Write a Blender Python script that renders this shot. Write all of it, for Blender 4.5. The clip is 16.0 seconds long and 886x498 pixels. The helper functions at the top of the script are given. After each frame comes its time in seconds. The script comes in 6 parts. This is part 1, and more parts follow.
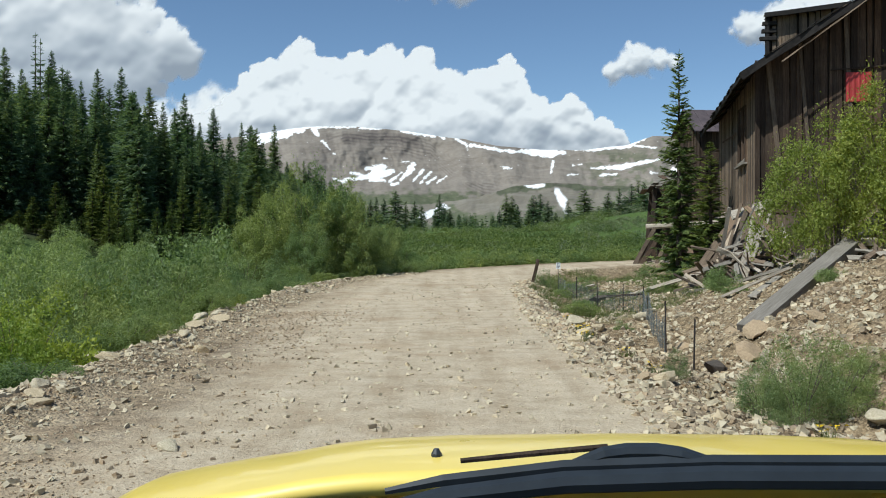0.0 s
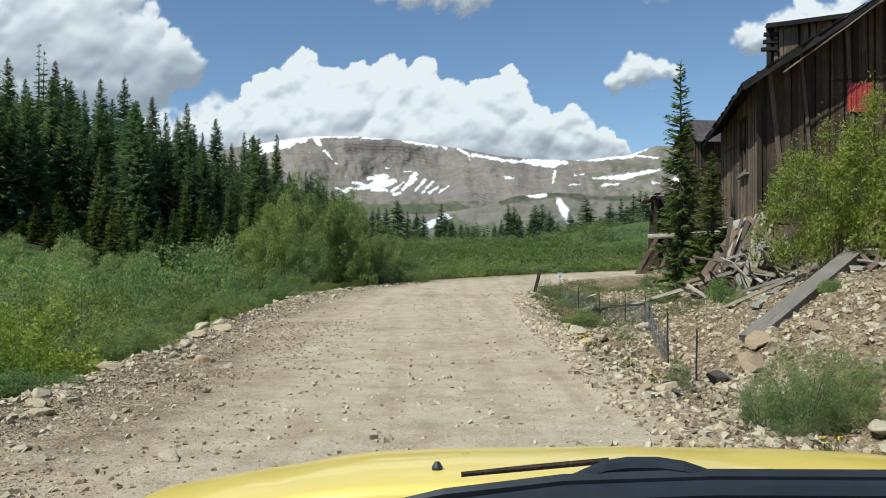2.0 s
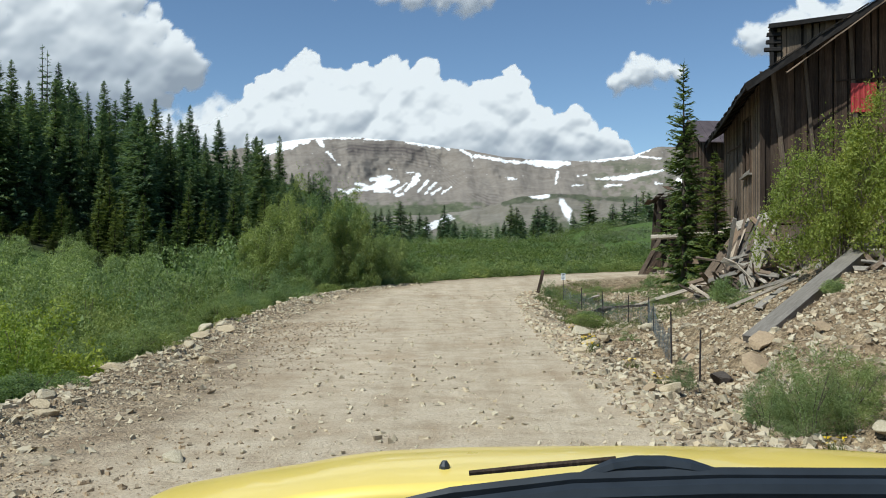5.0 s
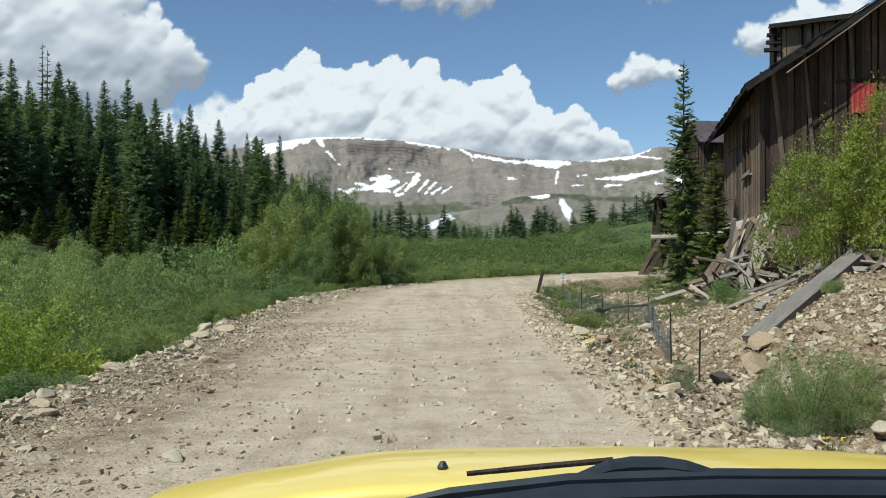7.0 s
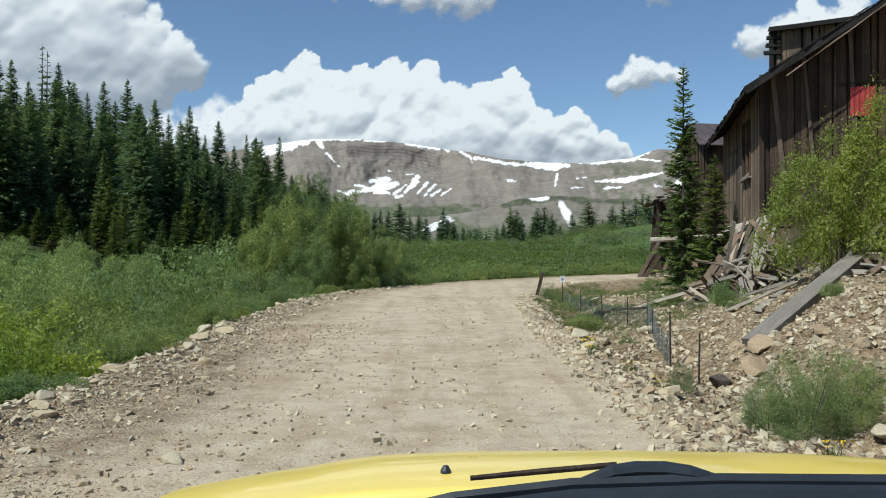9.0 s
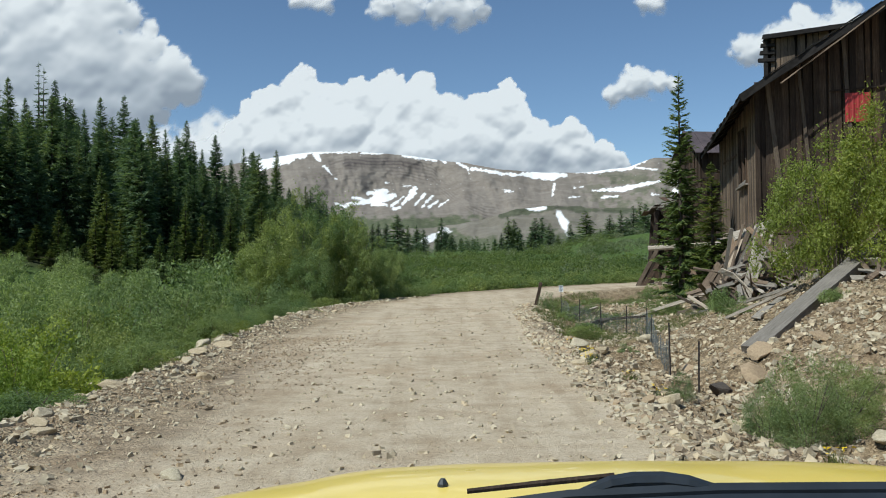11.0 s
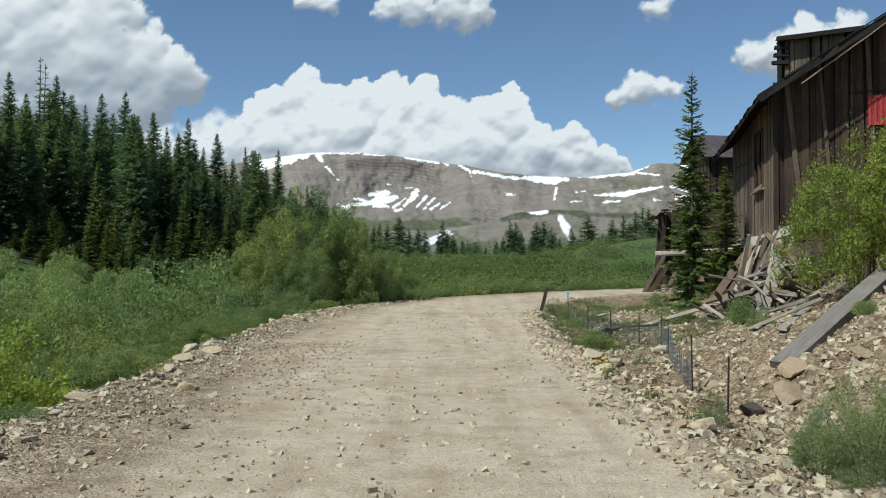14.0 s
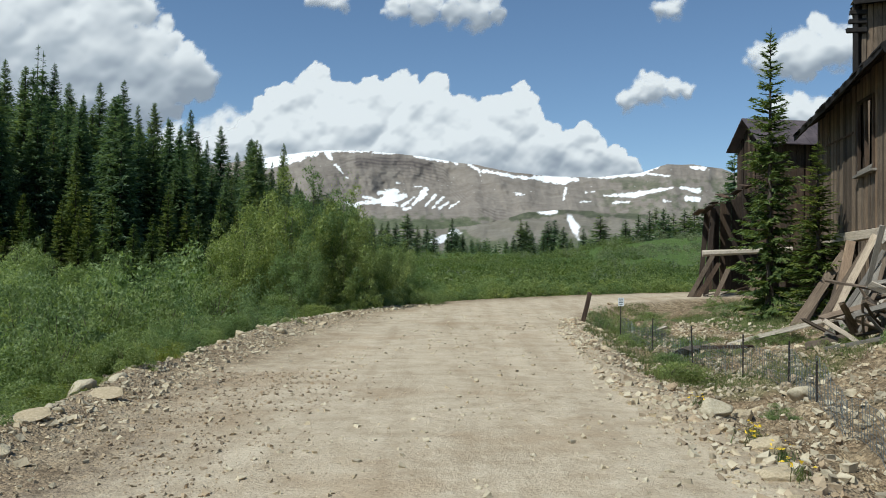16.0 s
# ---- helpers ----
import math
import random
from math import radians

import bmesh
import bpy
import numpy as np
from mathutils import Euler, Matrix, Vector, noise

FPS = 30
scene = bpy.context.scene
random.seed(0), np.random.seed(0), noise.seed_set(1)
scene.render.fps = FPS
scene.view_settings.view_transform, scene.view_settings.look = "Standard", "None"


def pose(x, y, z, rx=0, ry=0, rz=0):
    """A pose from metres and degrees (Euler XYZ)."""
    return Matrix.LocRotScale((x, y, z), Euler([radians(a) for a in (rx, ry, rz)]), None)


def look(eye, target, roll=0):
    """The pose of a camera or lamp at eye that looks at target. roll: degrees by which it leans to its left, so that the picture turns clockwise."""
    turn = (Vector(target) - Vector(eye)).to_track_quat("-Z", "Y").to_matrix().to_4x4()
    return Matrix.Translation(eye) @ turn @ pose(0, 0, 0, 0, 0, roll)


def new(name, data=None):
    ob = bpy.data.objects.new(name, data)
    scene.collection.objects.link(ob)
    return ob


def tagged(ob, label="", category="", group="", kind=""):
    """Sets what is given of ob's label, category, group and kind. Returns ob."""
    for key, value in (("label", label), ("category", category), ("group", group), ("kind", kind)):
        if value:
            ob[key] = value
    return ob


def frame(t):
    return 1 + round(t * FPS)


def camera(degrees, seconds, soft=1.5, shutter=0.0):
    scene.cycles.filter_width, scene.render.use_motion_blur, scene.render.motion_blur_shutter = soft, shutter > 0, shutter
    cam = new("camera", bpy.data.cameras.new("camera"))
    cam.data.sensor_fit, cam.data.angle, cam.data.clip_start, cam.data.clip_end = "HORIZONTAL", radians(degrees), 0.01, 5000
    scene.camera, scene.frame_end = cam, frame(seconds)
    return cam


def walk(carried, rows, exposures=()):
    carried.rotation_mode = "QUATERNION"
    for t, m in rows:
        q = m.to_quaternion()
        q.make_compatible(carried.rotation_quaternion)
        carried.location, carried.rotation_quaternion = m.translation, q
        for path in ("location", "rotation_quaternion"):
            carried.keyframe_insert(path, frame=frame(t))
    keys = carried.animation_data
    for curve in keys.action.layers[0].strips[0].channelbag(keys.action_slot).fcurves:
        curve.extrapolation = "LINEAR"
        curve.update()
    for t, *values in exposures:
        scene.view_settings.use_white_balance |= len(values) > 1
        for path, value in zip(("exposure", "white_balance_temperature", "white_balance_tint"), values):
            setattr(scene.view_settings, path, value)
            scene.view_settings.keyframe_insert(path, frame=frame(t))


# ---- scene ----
cam = camera(54.9, 16.0, soft=1.0)
METRES, EYE, TILT, LEAN, TURN = 8.0, 1.72, 0.0, 0.0, 0.0
ROWS = [
    (0, 0.0000, 0.0000, 0.0000, -0.009, 0.005, -0.012),
    (0.5, 0.0001, -0.0004, 0.0006, 0.026, 0.070, -0.088),
    (1, 0.0002, -0.0003, 0.0006, -0.001, 0.335, -0.171),
    (1.5, 0.0000, -0.0003, 0.0008, -0.100, 0.644, -0.260),
    (2, 0.0002, 0.0000, 0.0007, 0.119, 0.659, -0.082),
    (2.5, 0.0000, -0.0005, 0.0008, 0.186, 0.637, -0.034),
    (3, 0.0001, -0.0005, 0.0005, 0.108, 0.674, 0.087),
    (3.5, -0.0005, -0.0007, 0.0003, 0.129, 0.712, 0.195),
    (4, -0.0008, -0.0005, 0.0003, 0.249, 0.723, 0.213),
    (6.5, -0.0006, -0.0019, 0.0007, 0.274, 0.726, -0.243),
    (7, -0.0004, -0.0018, 0.0008, 0.306, 0.713, -0.070),
    (7.5, -0.0008, -0.0025, 0.0019, 0.245, 0.783, -0.241),
    (8, -0.0018, -0.0019, 0.0015, 0.227, 0.822, -0.505),
    (8.5, -0.0020, -0.0014, 0.0014, 0.277, 0.844, -0.441),
    (9, -0.0014, -0.0019, 0.0013, 0.259, 0.847, -0.198),
    (11.5, -0.0004, -0.0002, 0.0014, 0.154, 1.682, 0.601),
    (12, -0.0015, 0.0012, 0.0013, 0.160, 1.636, 0.519),
    (12.5, -0.0005, 0.0062, 0.0026, 0.093, 1.675, 0.428),
    (13, -0.0008, 0.0296, 0.0031, 0.108, 1.761, 0.389),
    (13.5, -0.0054, 0.0705, 0.0024, 0.163, 1.716, 0.013),
    (14, -0.0109, 0.1514, 0.0055, 0.197, 1.760, -0.280),
    (14.5, -0.0208, 0.2973, 0.0076, 0.419, 1.687, -1.054),
    (15, -0.0277, 0.4859, 0.0075, 0.301, 1.774, -1.435),
    (15.5, -0.0389, 0.7217, 0.0084, 0.458, 1.613, -1.141),
    (16, -0.0559, 0.9842, 0.0105, 0.739, 1.696, -0.880),
]
walk(cam, [(t, pose(0, 0, EYE, TILT, LEAN, TURN) @ pose(METRES * x, METRES * y, METRES * z, 90 + pitch, roll, yaw)) for t, x, y, z, yaw, pitch, roll in ROWS],
     exposures=[(0.0, -0.23, 5900, 3.0), (9.2, -0.23, 5900, 3.0), (11.5, -0.35, 5900, 3.0), (16.0, -0.31, 5930, 3.0)])

# ------------------------------------------------------------ world, sun
TO_SUN = Vector((-0.75, -0.66, 1.31)).normalized()
world = bpy.data.worlds.new("sky")
world.use_nodes = True
scene.world = world
wn = world.node_tree.nodes
sky = wn.new("ShaderNodeTexSky")
sky.sky_type = "NISHITA"
sky.sun_disc = False
sky.sun_elevation = math.asin(TO_SUN.z)
sky.sun_rotation = math.atan2(TO_SUN.x, TO_SUN.y)
sky.altitude = 1500
sky.air_density, sky.dust_density, sky.ozone_density = 1.0, 0.0, 1.5
world.node_tree.links.new(sky.outputs[0], wn["Background"].inputs[0])
wn["Background"].inputs[1].default_value = 0.12
sun = new("sun", bpy.data.lights.new("sun", "SUN"))
sun.data.energy, sun.data.angle, sun.data.color = 5.8, radians(0.53), (1.0, 0.95, 0.87)
sun.matrix_world = look(TO_SUN * 100, (0, 0, 0))


# ------------------------------------------------------------ materials
class Nodes:
    """A short way to write a node material."""

    def __init__(self, name, rough=0.8, metal=0.0, spec=0.3):
        self.mat = bpy.data.materials.new(name)
        self.mat.use_nodes = True
        self.t = self.mat.node_tree
        self.b = self.t.nodes["Principled BSDF"]
        self.b.inputs["Roughness"].default_value = rough
        self.b.inputs["Metallic"].default_value = metal
        self.b.inputs["Specular IOR Level"].default_value = spec

    def add(self, kind, **at):
        n = self.t.nodes.new("ShaderNode" + kind)
        for k, v in at.items():
            n.inputs[k].default_value = v
        return n

    def link(self, a, b):
        self.t.links.new(a, b)

    def coords(self, which="Object", scale=(1, 1, 1)):
        c = self.add("TexCoord")
        m = self.add("Mapping")
        m.inputs["Scale"].default_value = scale
        self.link(c.outputs[which], m.inputs[0])
        return m.outputs[0]

    def noise(self, vec, scale, detail=4.0, rough=0.6, distort=0.0):
        n = self.add("TexNoise", Scale=scale, Detail=detail, Roughness=rough, Distortion=distort)
        if vec is not None:
            self.link(vec, n.inputs["Vector"])
        return n.outputs["Fac"]

    def ramp(self, fac, stops):
        r = self.add("ValToRGB")
        e = r.color_ramp.elements
        while len(e) < len(stops):
            e.new(0.5)
        for el, (p, c) in zip(e, stops):
            el.position = p
            el.color = (*c, 1) if len(c) == 3 else c
        self.link(fac, r.inputs[0])
        return r.outputs[0]

    def mix(self, fac, a, b, mode="MIX"):
        m = self.t.nodes.new("ShaderNodeMix")
        m.data_type, m.blend_type = "RGBA", mode
        for sock, v in ((m.inputs[0], fac), (m.inputs[6], a), (m.inputs[7], b)):
            if isinstance(v, (int, float)):
                sock.default_value = v
            elif isinstance(v, tuple):
                sock.default_value = (*v, 1)
            else:
                self.link(v, sock)
        return m.outputs[2]

    def math(self, op, a, b=0.5):
        m = self.t.nodes.new("ShaderNodeMath")
        m.operation = op
        for sock, v in ((m.inputs[0], a), (m.inputs[1], b)):
            if isinstance(v, (int, float)):
                sock.default_value = v
            else:
                self.link(v, sock)
        return m.outputs[0]

    def attr(self, name):
        a = self.t.nodes.new("ShaderNodeAttribute")
        a.attribute_name = name
        return a.outputs["Fac"]

    def object_random(self):
        return self.t.nodes.new("ShaderNodeObjectInfo").outputs["Random"]

    def island_random(self):
        return self.t.nodes.new("ShaderNodeNewGeometry").outputs["Random Per Island"]

    def color(self, c):
        if isinstance(c, tuple):
            self.b.inputs["Base Color"].default_value = (*c, 1)
        else:
            self.link(c, self.b.inputs["Base Color"])

    def bump(self, height, strength=0.5, distance=0.02):
        n = self.add("Bump", Strength=strength, Distance=distance)
        self.link(height, n.inputs["Height"])
        self.link(n.outputs[0], self.b.inputs["Normal"])


def m_plain(name, col, rough=0.6, metal=0.0, spec=0.4, vary=0.15, scale=8.0):
    n = Nodes(name, rough, metal, spec)
    v = n.noise(n.coords(), scale)
    lo = tuple(c * (1 - vary) for c in col)
    hi = tuple(min(1, c * (1 + vary)) for c in col)
    n.color(n.ramp(v, [(0.3, lo), (0.7, hi)]))
    return n.mat


def m_ground():
    n = Nodes("ground_soil", 0.95, 0, 0.1)
    p = n.coords()
    big, mid, fine = n.noise(p, 0.25, 5), n.noise(p, 2.2, 6, 0.65), n.noise(p, 22, 4, 0.7)
    gravel = n.ramp(mid, [(0.3, (0.43, 0.345, 0.235)), (0.5, (0.55, 0.455, 0.325)), (0.72, (0.625, 0.535, 0.395))])
    gravel = n.mix(n.math("MULTIPLY", n.ramp(n.noise(p, 0.45, 4), [(0.5, (0, 0, 0)), (0.68, (1, 1, 1))]), 0.55), gravel, (0.42, 0.31, 0.195))
    gravel = n.mix(n.math("MULTIPLY", n.attr("dark"), n.ramp(n.noise(p, 2.5, 5), [(0.35, (0, 0, 0)), (0.6, (1, 1, 1))])), gravel, (0.15, 0.115, 0.085))
    streak = n.noise(n.coords("Object", (1.7, 0.13, 1)), 1.0, 5, 0.65)
    gravel = n.mix(0.55, gravel, n.ramp(streak, [(0.32, (0.7, 0.65, 0.59)), (0.52, (1, 1, 1)), (0.72, (1.16, 1.16, 1.15))]), "MULTIPLY")
    pebble = n.noise(p, 60, 3, 0.6)
    gravel = n.mix(0.7, gravel, n.ramp(pebble, [(0.3, (0.42, 0.38, 0.35)), (0.42, (1, 1, 1)), (0.68, (1, 1, 1)), (0.78, (1.25, 1.22, 1.18))]), "MULTIPLY")
    scree = n.ramp(mid, [(0.28, (0.2, 0.15, 0.095)), (0.5, (0.335, 0.27, 0.18)), (0.75, (0.46, 0.39, 0.275))])
    grass = n.ramp(mid, [(0.3, (0.06, 0.095, 0.025)), (0.6, (0.11, 0.165, 0.045)), (0.8, (0.19, 0.21, 0.085))])
    scree = n.mix(n.math("MULTIPLY", n.ramp(n.noise(p, 0.9, 5, 0.7), [(0.5, (0, 0, 0)), (0.62, (1, 1, 1))]), 0.45), scree, (0.2, 0.14, 0.09))
    cell = n.add("TexVoronoi", Scale=13.0)
    n.link(p, cell.inputs["Vector"])
    small = n.add("TexVoronoi", Scale=31.0)
    n.link(p, small.inputs["Vector"])
    for v, k in ((cell, 0.75), (small, 0.6)):
        split = n.add("SeparateColor")
        n.link(v.outputs["Color"], split.inputs[0])
        scree = n.mix(k, scree, n.ramp(split.outputs[0], [(0.1, (0.5, 0.46, 0.42)), (0.5, (0.95, 0.9, 0.84)), (0.9, (1.35, 1.3, 1.22))]), "MULTIPLY")
    c = n.mix(n.attr("scree"), gravel, scree)
    c = n.mix(n.attr("veg"), c, grass)
    c = n.mix(n.attr("litter"), c, n.ramp(mid, [(0.3, (0.035, 0.032, 0.02)), (0.7, (0.075, 0.075, 0.04))]))
    c = n.mix(0.55, c, n.ramp(fine, [(0.25, (0.5, 0.48, 0.46)), (0.55, (1, 1, 1))]), "MULTIPLY")
    c = n.mix(0.3, c, n.ramp(big, [(0.3, (0.72, 0.70, 0.66)), (0.65, (1, 1, 1))]), "MULTIPLY")
    n.color(c)
    rubble = n.math("MULTIPLY", n.math("MULTIPLY", n.math("ADD", cell.outputs["Distance"], small.outputs["Distance"]), -1.3), n.attr("scree"))
    n.bump(n.math("ADD", n.math("ADD", fine, n.math("MULTIPLY", mid, 1.5)), rubble), 0.7, 0.05)
    return n.mat


def m_rock(name, lo, hi):
    n = Nodes(name, 0.9, 0, 0.2)
    p = n.coords()
    v = n.noise(p, 6, 6, 0.65)
    c = n.ramp(v, [(0.3, lo), (0.68, hi)])
    c = n.mix(n.object_random(), c, n.mix(0.25, c, (0.40, 0.31, 0.22)))
    isl = n.ramp(n.island_random(), [(0.0, (0.5, 0.48, 0.46)), (0.3, (0.85, 0.83, 0.79)), (0.7, (1, 0.98, 0.94)), (1, (1, 0.9, 0.78))])
    n.color(n.mix(0.8, c, isl, "MULTIPLY"))
    n.bump(n.noise(p, 25, 5, 0.7), 0.6, 0.03)
    return n.mat


def m_leaf(name, stops, trans=0.25, rough=0.55):
    n = Nodes(name, rough, 0, 0.25)
    r = n.island_random()
    c = n.ramp(r, stops)
    c = n.mix(0.85, c, n.ramp(n.object_random(), [(0, (0.66, 0.78, 0.7)), (0.35, (0.92, 0.98, 0.92)), (0.7, (1.05, 1.04, 0.88)), (1, (1.24, 1.14, 0.78))]), "MULTIPLY")
    c = n.mix(0.8, c, n.ramp(n.noise(n.coords(), 0.07, 3), [(0.4, (0.72, 0.78, 0.76)), (0.6, (1.12, 1.06, 0.98))]), "MULTIPLY")
    c = n.mix(0.6, c, n.ramp(n.noise(n.coords(), 0.35, 3), [(0.35, (0.62, 0.68, 0.62)), (0.65, (1, 1, 1))]), "MULTIPLY")
    n.color(c)
    t = n.add("BsdfTranslucent")
    n.link(n.mix(1.0, c, (1.3, 1.35, 0.7), "MULTIPLY"), t.inputs[0])
    m = n.add("MixShader", Fac=trans)
    n.link(n.b.outputs[0], m.inputs[1])
    n.link(t.outputs[0], m.inputs[2])
    n.link(m.outputs[0], n.t.nodes["Material Output"].inputs[0])
    return n.mat


def m_wood(name, stops, grain=(14, 14, 0.7), rough=0.85):
    n = Nodes(name, rough, 0, 0.2)
    shift = n.add("VectorMath")
    shift.operation = "MULTIPLY_ADD"
    n.link(n.object_random(), shift.inputs[0])
    shift.inputs[1].default_value = (91.0, 53.0, 37.0)
    n.link(n.coords("Object", grain), shift.inputs[2])
    p = shift.outputs[0]
    g = n.noise(p, 2.2, 6, 0.7, 0.4)
    big = n.noise(n.coords(), 0.9, 4)
    c = n.ramp(n.math("ADD", n.math("MULTIPLY", g, 0.65), n.math("MULTIPLY", big, 0.35)), stops)
    c = n.mix(0.9, c, n.ramp(n.object_random(), [(0, (0.3, 0.29, 0.29)), (0.3, (0.62, 0.6, 0.58)), (0.6, (0.9, 0.85, 0.8)), (0.85, (1.12, 1.04, 0.96)), (1, (1.2, 1.02, 0.84))]), "MULTIPLY")
    c = n.mix(0.5, c, n.ramp(n.noise(p, 9, 3), [(0.35, (0.35, 0.33, 0.32)), (0.55, (1, 1, 1))]), "MULTIPLY")
    n.color(c)
    n.bump(g, 0.8, 0.012)
    return n.mat


GROUND = m_ground()
ROCK = m_rock("pale_rock", (0.41, 0.35, 0.235), (0.68, 0.61, 0.455))
STONE = m_rock("rusty_stone", (0.29, 0.225, 0.15), (0.5, 0.41, 0.285))
NEEDLE = m_leaf("spruce_needles", [(0, (0.085, 0.13, 0.088)), (0.5, (0.15, 0.208, 0.13)), (1, (0.255, 0.31, 0.175))], 0.42)
NEEDLE_LIGHT = m_leaf("young_spruce_needles", [(0, (0.085, 0.125, 0.05)), (0.5, (0.16, 0.205, 0.08)), (1, (0.27, 0.3, 0.115))], 0.42)
WILLOW = m_leaf("willow_leaves", [(0, (0.155, 0.203, 0.08)), (0.5, (0.28, 0.333, 0.142)), (1, (0.43, 0.472, 0.235))], 0.45)
WILLOW_LIGHT = m_leaf("yellow_willow_leaves", [(0, (0.21, 0.265, 0.045)), (0.5, (0.33, 0.385, 0.07)), (1, (0.45, 0.47, 0.12))], 0.43)
WILLOW_OLIVE = m_leaf("olive_willow_leaves", [(0, (0.13, 0.17, 0.04)), (0.5, (0.215, 0.255, 0.06)), (1, (0.32, 0.335, 0.11))], 0.4)
WILLOW_GOLD = m_leaf("golden_willow_leaves", [(0, (0.2, 0.225, 0.045)), (0.5, (0.32, 0.345, 0.075)), (1, (0.45, 0.45, 0.13))], 0.45)
WILLOW_GREY = m_leaf("grey_willow_leaves", [(0, (0.15, 0.20, 0.085)), (0.5, (0.25, 0.305, 0.14)), (1, (0.37, 0.42, 0.23))], 0.42)
MEADOW = m_leaf("meadow_willow_leaves", [(0, (0.10, 0.135, 0.045)), (0.5, (0.17, 0.215, 0.075)), (1, (0.26, 0.3, 0.12))], 0.4)
SAGE = m_leaf("sagebrush_leaves", [(0, (0.15, 0.175, 0.105)), (0.5, (0.22, 0.25, 0.155)), (1, (0.31, 0.33, 0.22))], 0.35)
GRASS = m_leaf("grass_blades", [(0, (0.07, 0.10, 0.03)), (0.5, (0.13, 0.16, 0.06)), (1, (0.26, 0.25, 0.12))], 0.3)
BARK = m_plain("bark", (0.085, 0.068, 0.055), 0.9, 0, 0.1, 0.4, 12)
STEM = m_plain("grey_brown_stems", (0.13, 0.105, 0.08), 0.9, 0, 0.1, 0.3, 12)
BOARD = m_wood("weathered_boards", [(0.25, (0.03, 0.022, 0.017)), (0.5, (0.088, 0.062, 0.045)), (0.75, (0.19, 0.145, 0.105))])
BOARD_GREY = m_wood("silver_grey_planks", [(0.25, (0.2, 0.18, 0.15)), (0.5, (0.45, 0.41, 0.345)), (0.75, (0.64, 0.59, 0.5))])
BOARD_TAN = m_wood("tan_boards", [(0.25, (0.07, 0.053, 0.04)), (0.5, (0.2, 0.155, 0.115)), (0.75, (0.36, 0.295, 0.22))])
# near-black wood; backings and the shed's rear boards use it for unlit interiors
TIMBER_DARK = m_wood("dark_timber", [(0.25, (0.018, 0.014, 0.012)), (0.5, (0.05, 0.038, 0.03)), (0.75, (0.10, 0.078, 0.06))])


def m_roofing():
    n = Nodes("rusted_roofing", 0.7, 0.2, 0.3)
    p = n.coords()
    n.color(n.ramp(n.noise(p, 1.5, 6, 0.7), [(0.3, (0.055, 0.045, 0.05)), (0.7, (0.14, 0.11, 0.115))]))
    return n.mat


ROOFING = m_roofing()
# the shade of roof edges and log ends is put into this near-black colour
SHADE_BLACK = m_plain("shade_black_timber", (0.022, 0.019, 0.017), 0.8, 0, 0.2, 0.4, 6)
RED = m_plain("red_metal", (0.33, 0.035, 0.032), 0.5, 0, 0.4, 0.15, 5)
IRON = m_plain("dark_rusty_steel", (0.06, 0.05, 0.045), 0.6, 0.6, 0.4, 0.3, 20)
WIRE = m_plain("galvanised_wire", (0.16, 0.18, 0.175), 0.5, 0.7, 0.5, 0.2, 20)
SIGN_WHITE = m_plain("white_sign_paint", (0.75, 0.75, 0.73), 0.5)
BLACK = m_plain("black_rubber", (0.021, 0.026, 0.032), 0.45, 0, 0.4, 0.2, 15)
PETAL = m_plain("yellow_petals", (0.75, 0.52, 0.02), 0.6)


def m_paint():
    n = Nodes("yellow_car_paint", 0.32, 0, 0.5)
    p = n.coords()
    dust = n.noise(p, 3, 6, 0.7)
    n.color(n.mix(n.math("MULTIPLY", dust, 0.45), (0.85, 0.62, 0.06), (0.74, 0.64, 0.36)))
    n.link(n.ramp(dust, [(0.3, (0.25, 0.25, 0.25)), (0.7, (0.55, 0.55, 0.55))]), n.b.inputs["Roughness"])
    n.b.inputs["Coat Weight"].default_value = 0.5
    return n.mat


PAINT = m_paint()


def m_mountain():
    n = Nodes("mountain_rock_and_snow", 0.95, 0, 0.1)
    p = n.coords("Object", (0.004, 0.004, 0.012))
    strata = n.noise(p, 3.0, 8, 0.65, 0.8)
    p2 = n.coords("Object", (0.01, 0.01, 0.01))
    fine = n.noise(p2, 3.0, 8, 0.7)
    rock = n.ramp(strata, [(0.3, (0.185, 0.158, 0.13)), (0.5, (0.23, 0.2, 0.167)), (0.72, (0.275, 0.245, 0.205))])
    rock = n.mix(0.5, rock, n.ramp(fine, [(0.3, (0.7, 0.7, 0.7)), (0.65, (1, 1, 1))]), "MULTIPLY")
    rock = n.mix(n.math("MULTIPLY", n.attr("cliff"), 0.92), rock, n.mix(fine, (0.055, 0.046, 0.044), (0.125, 0.105, 0.096)))
    rock = n.mix(n.attr("green"), rock, n.ramp(fine, [(0.3, (0.045, 0.065, 0.03)), (0.7, (0.12, 0.135, 0.07))]))
    n.color(n.mix(n.attr("snow"), rock, (0.80, 0.79, 0.775)))
    n.bump(fine, 0.35, 12)
    return n.mat


MOUNTAIN = m_mountain()


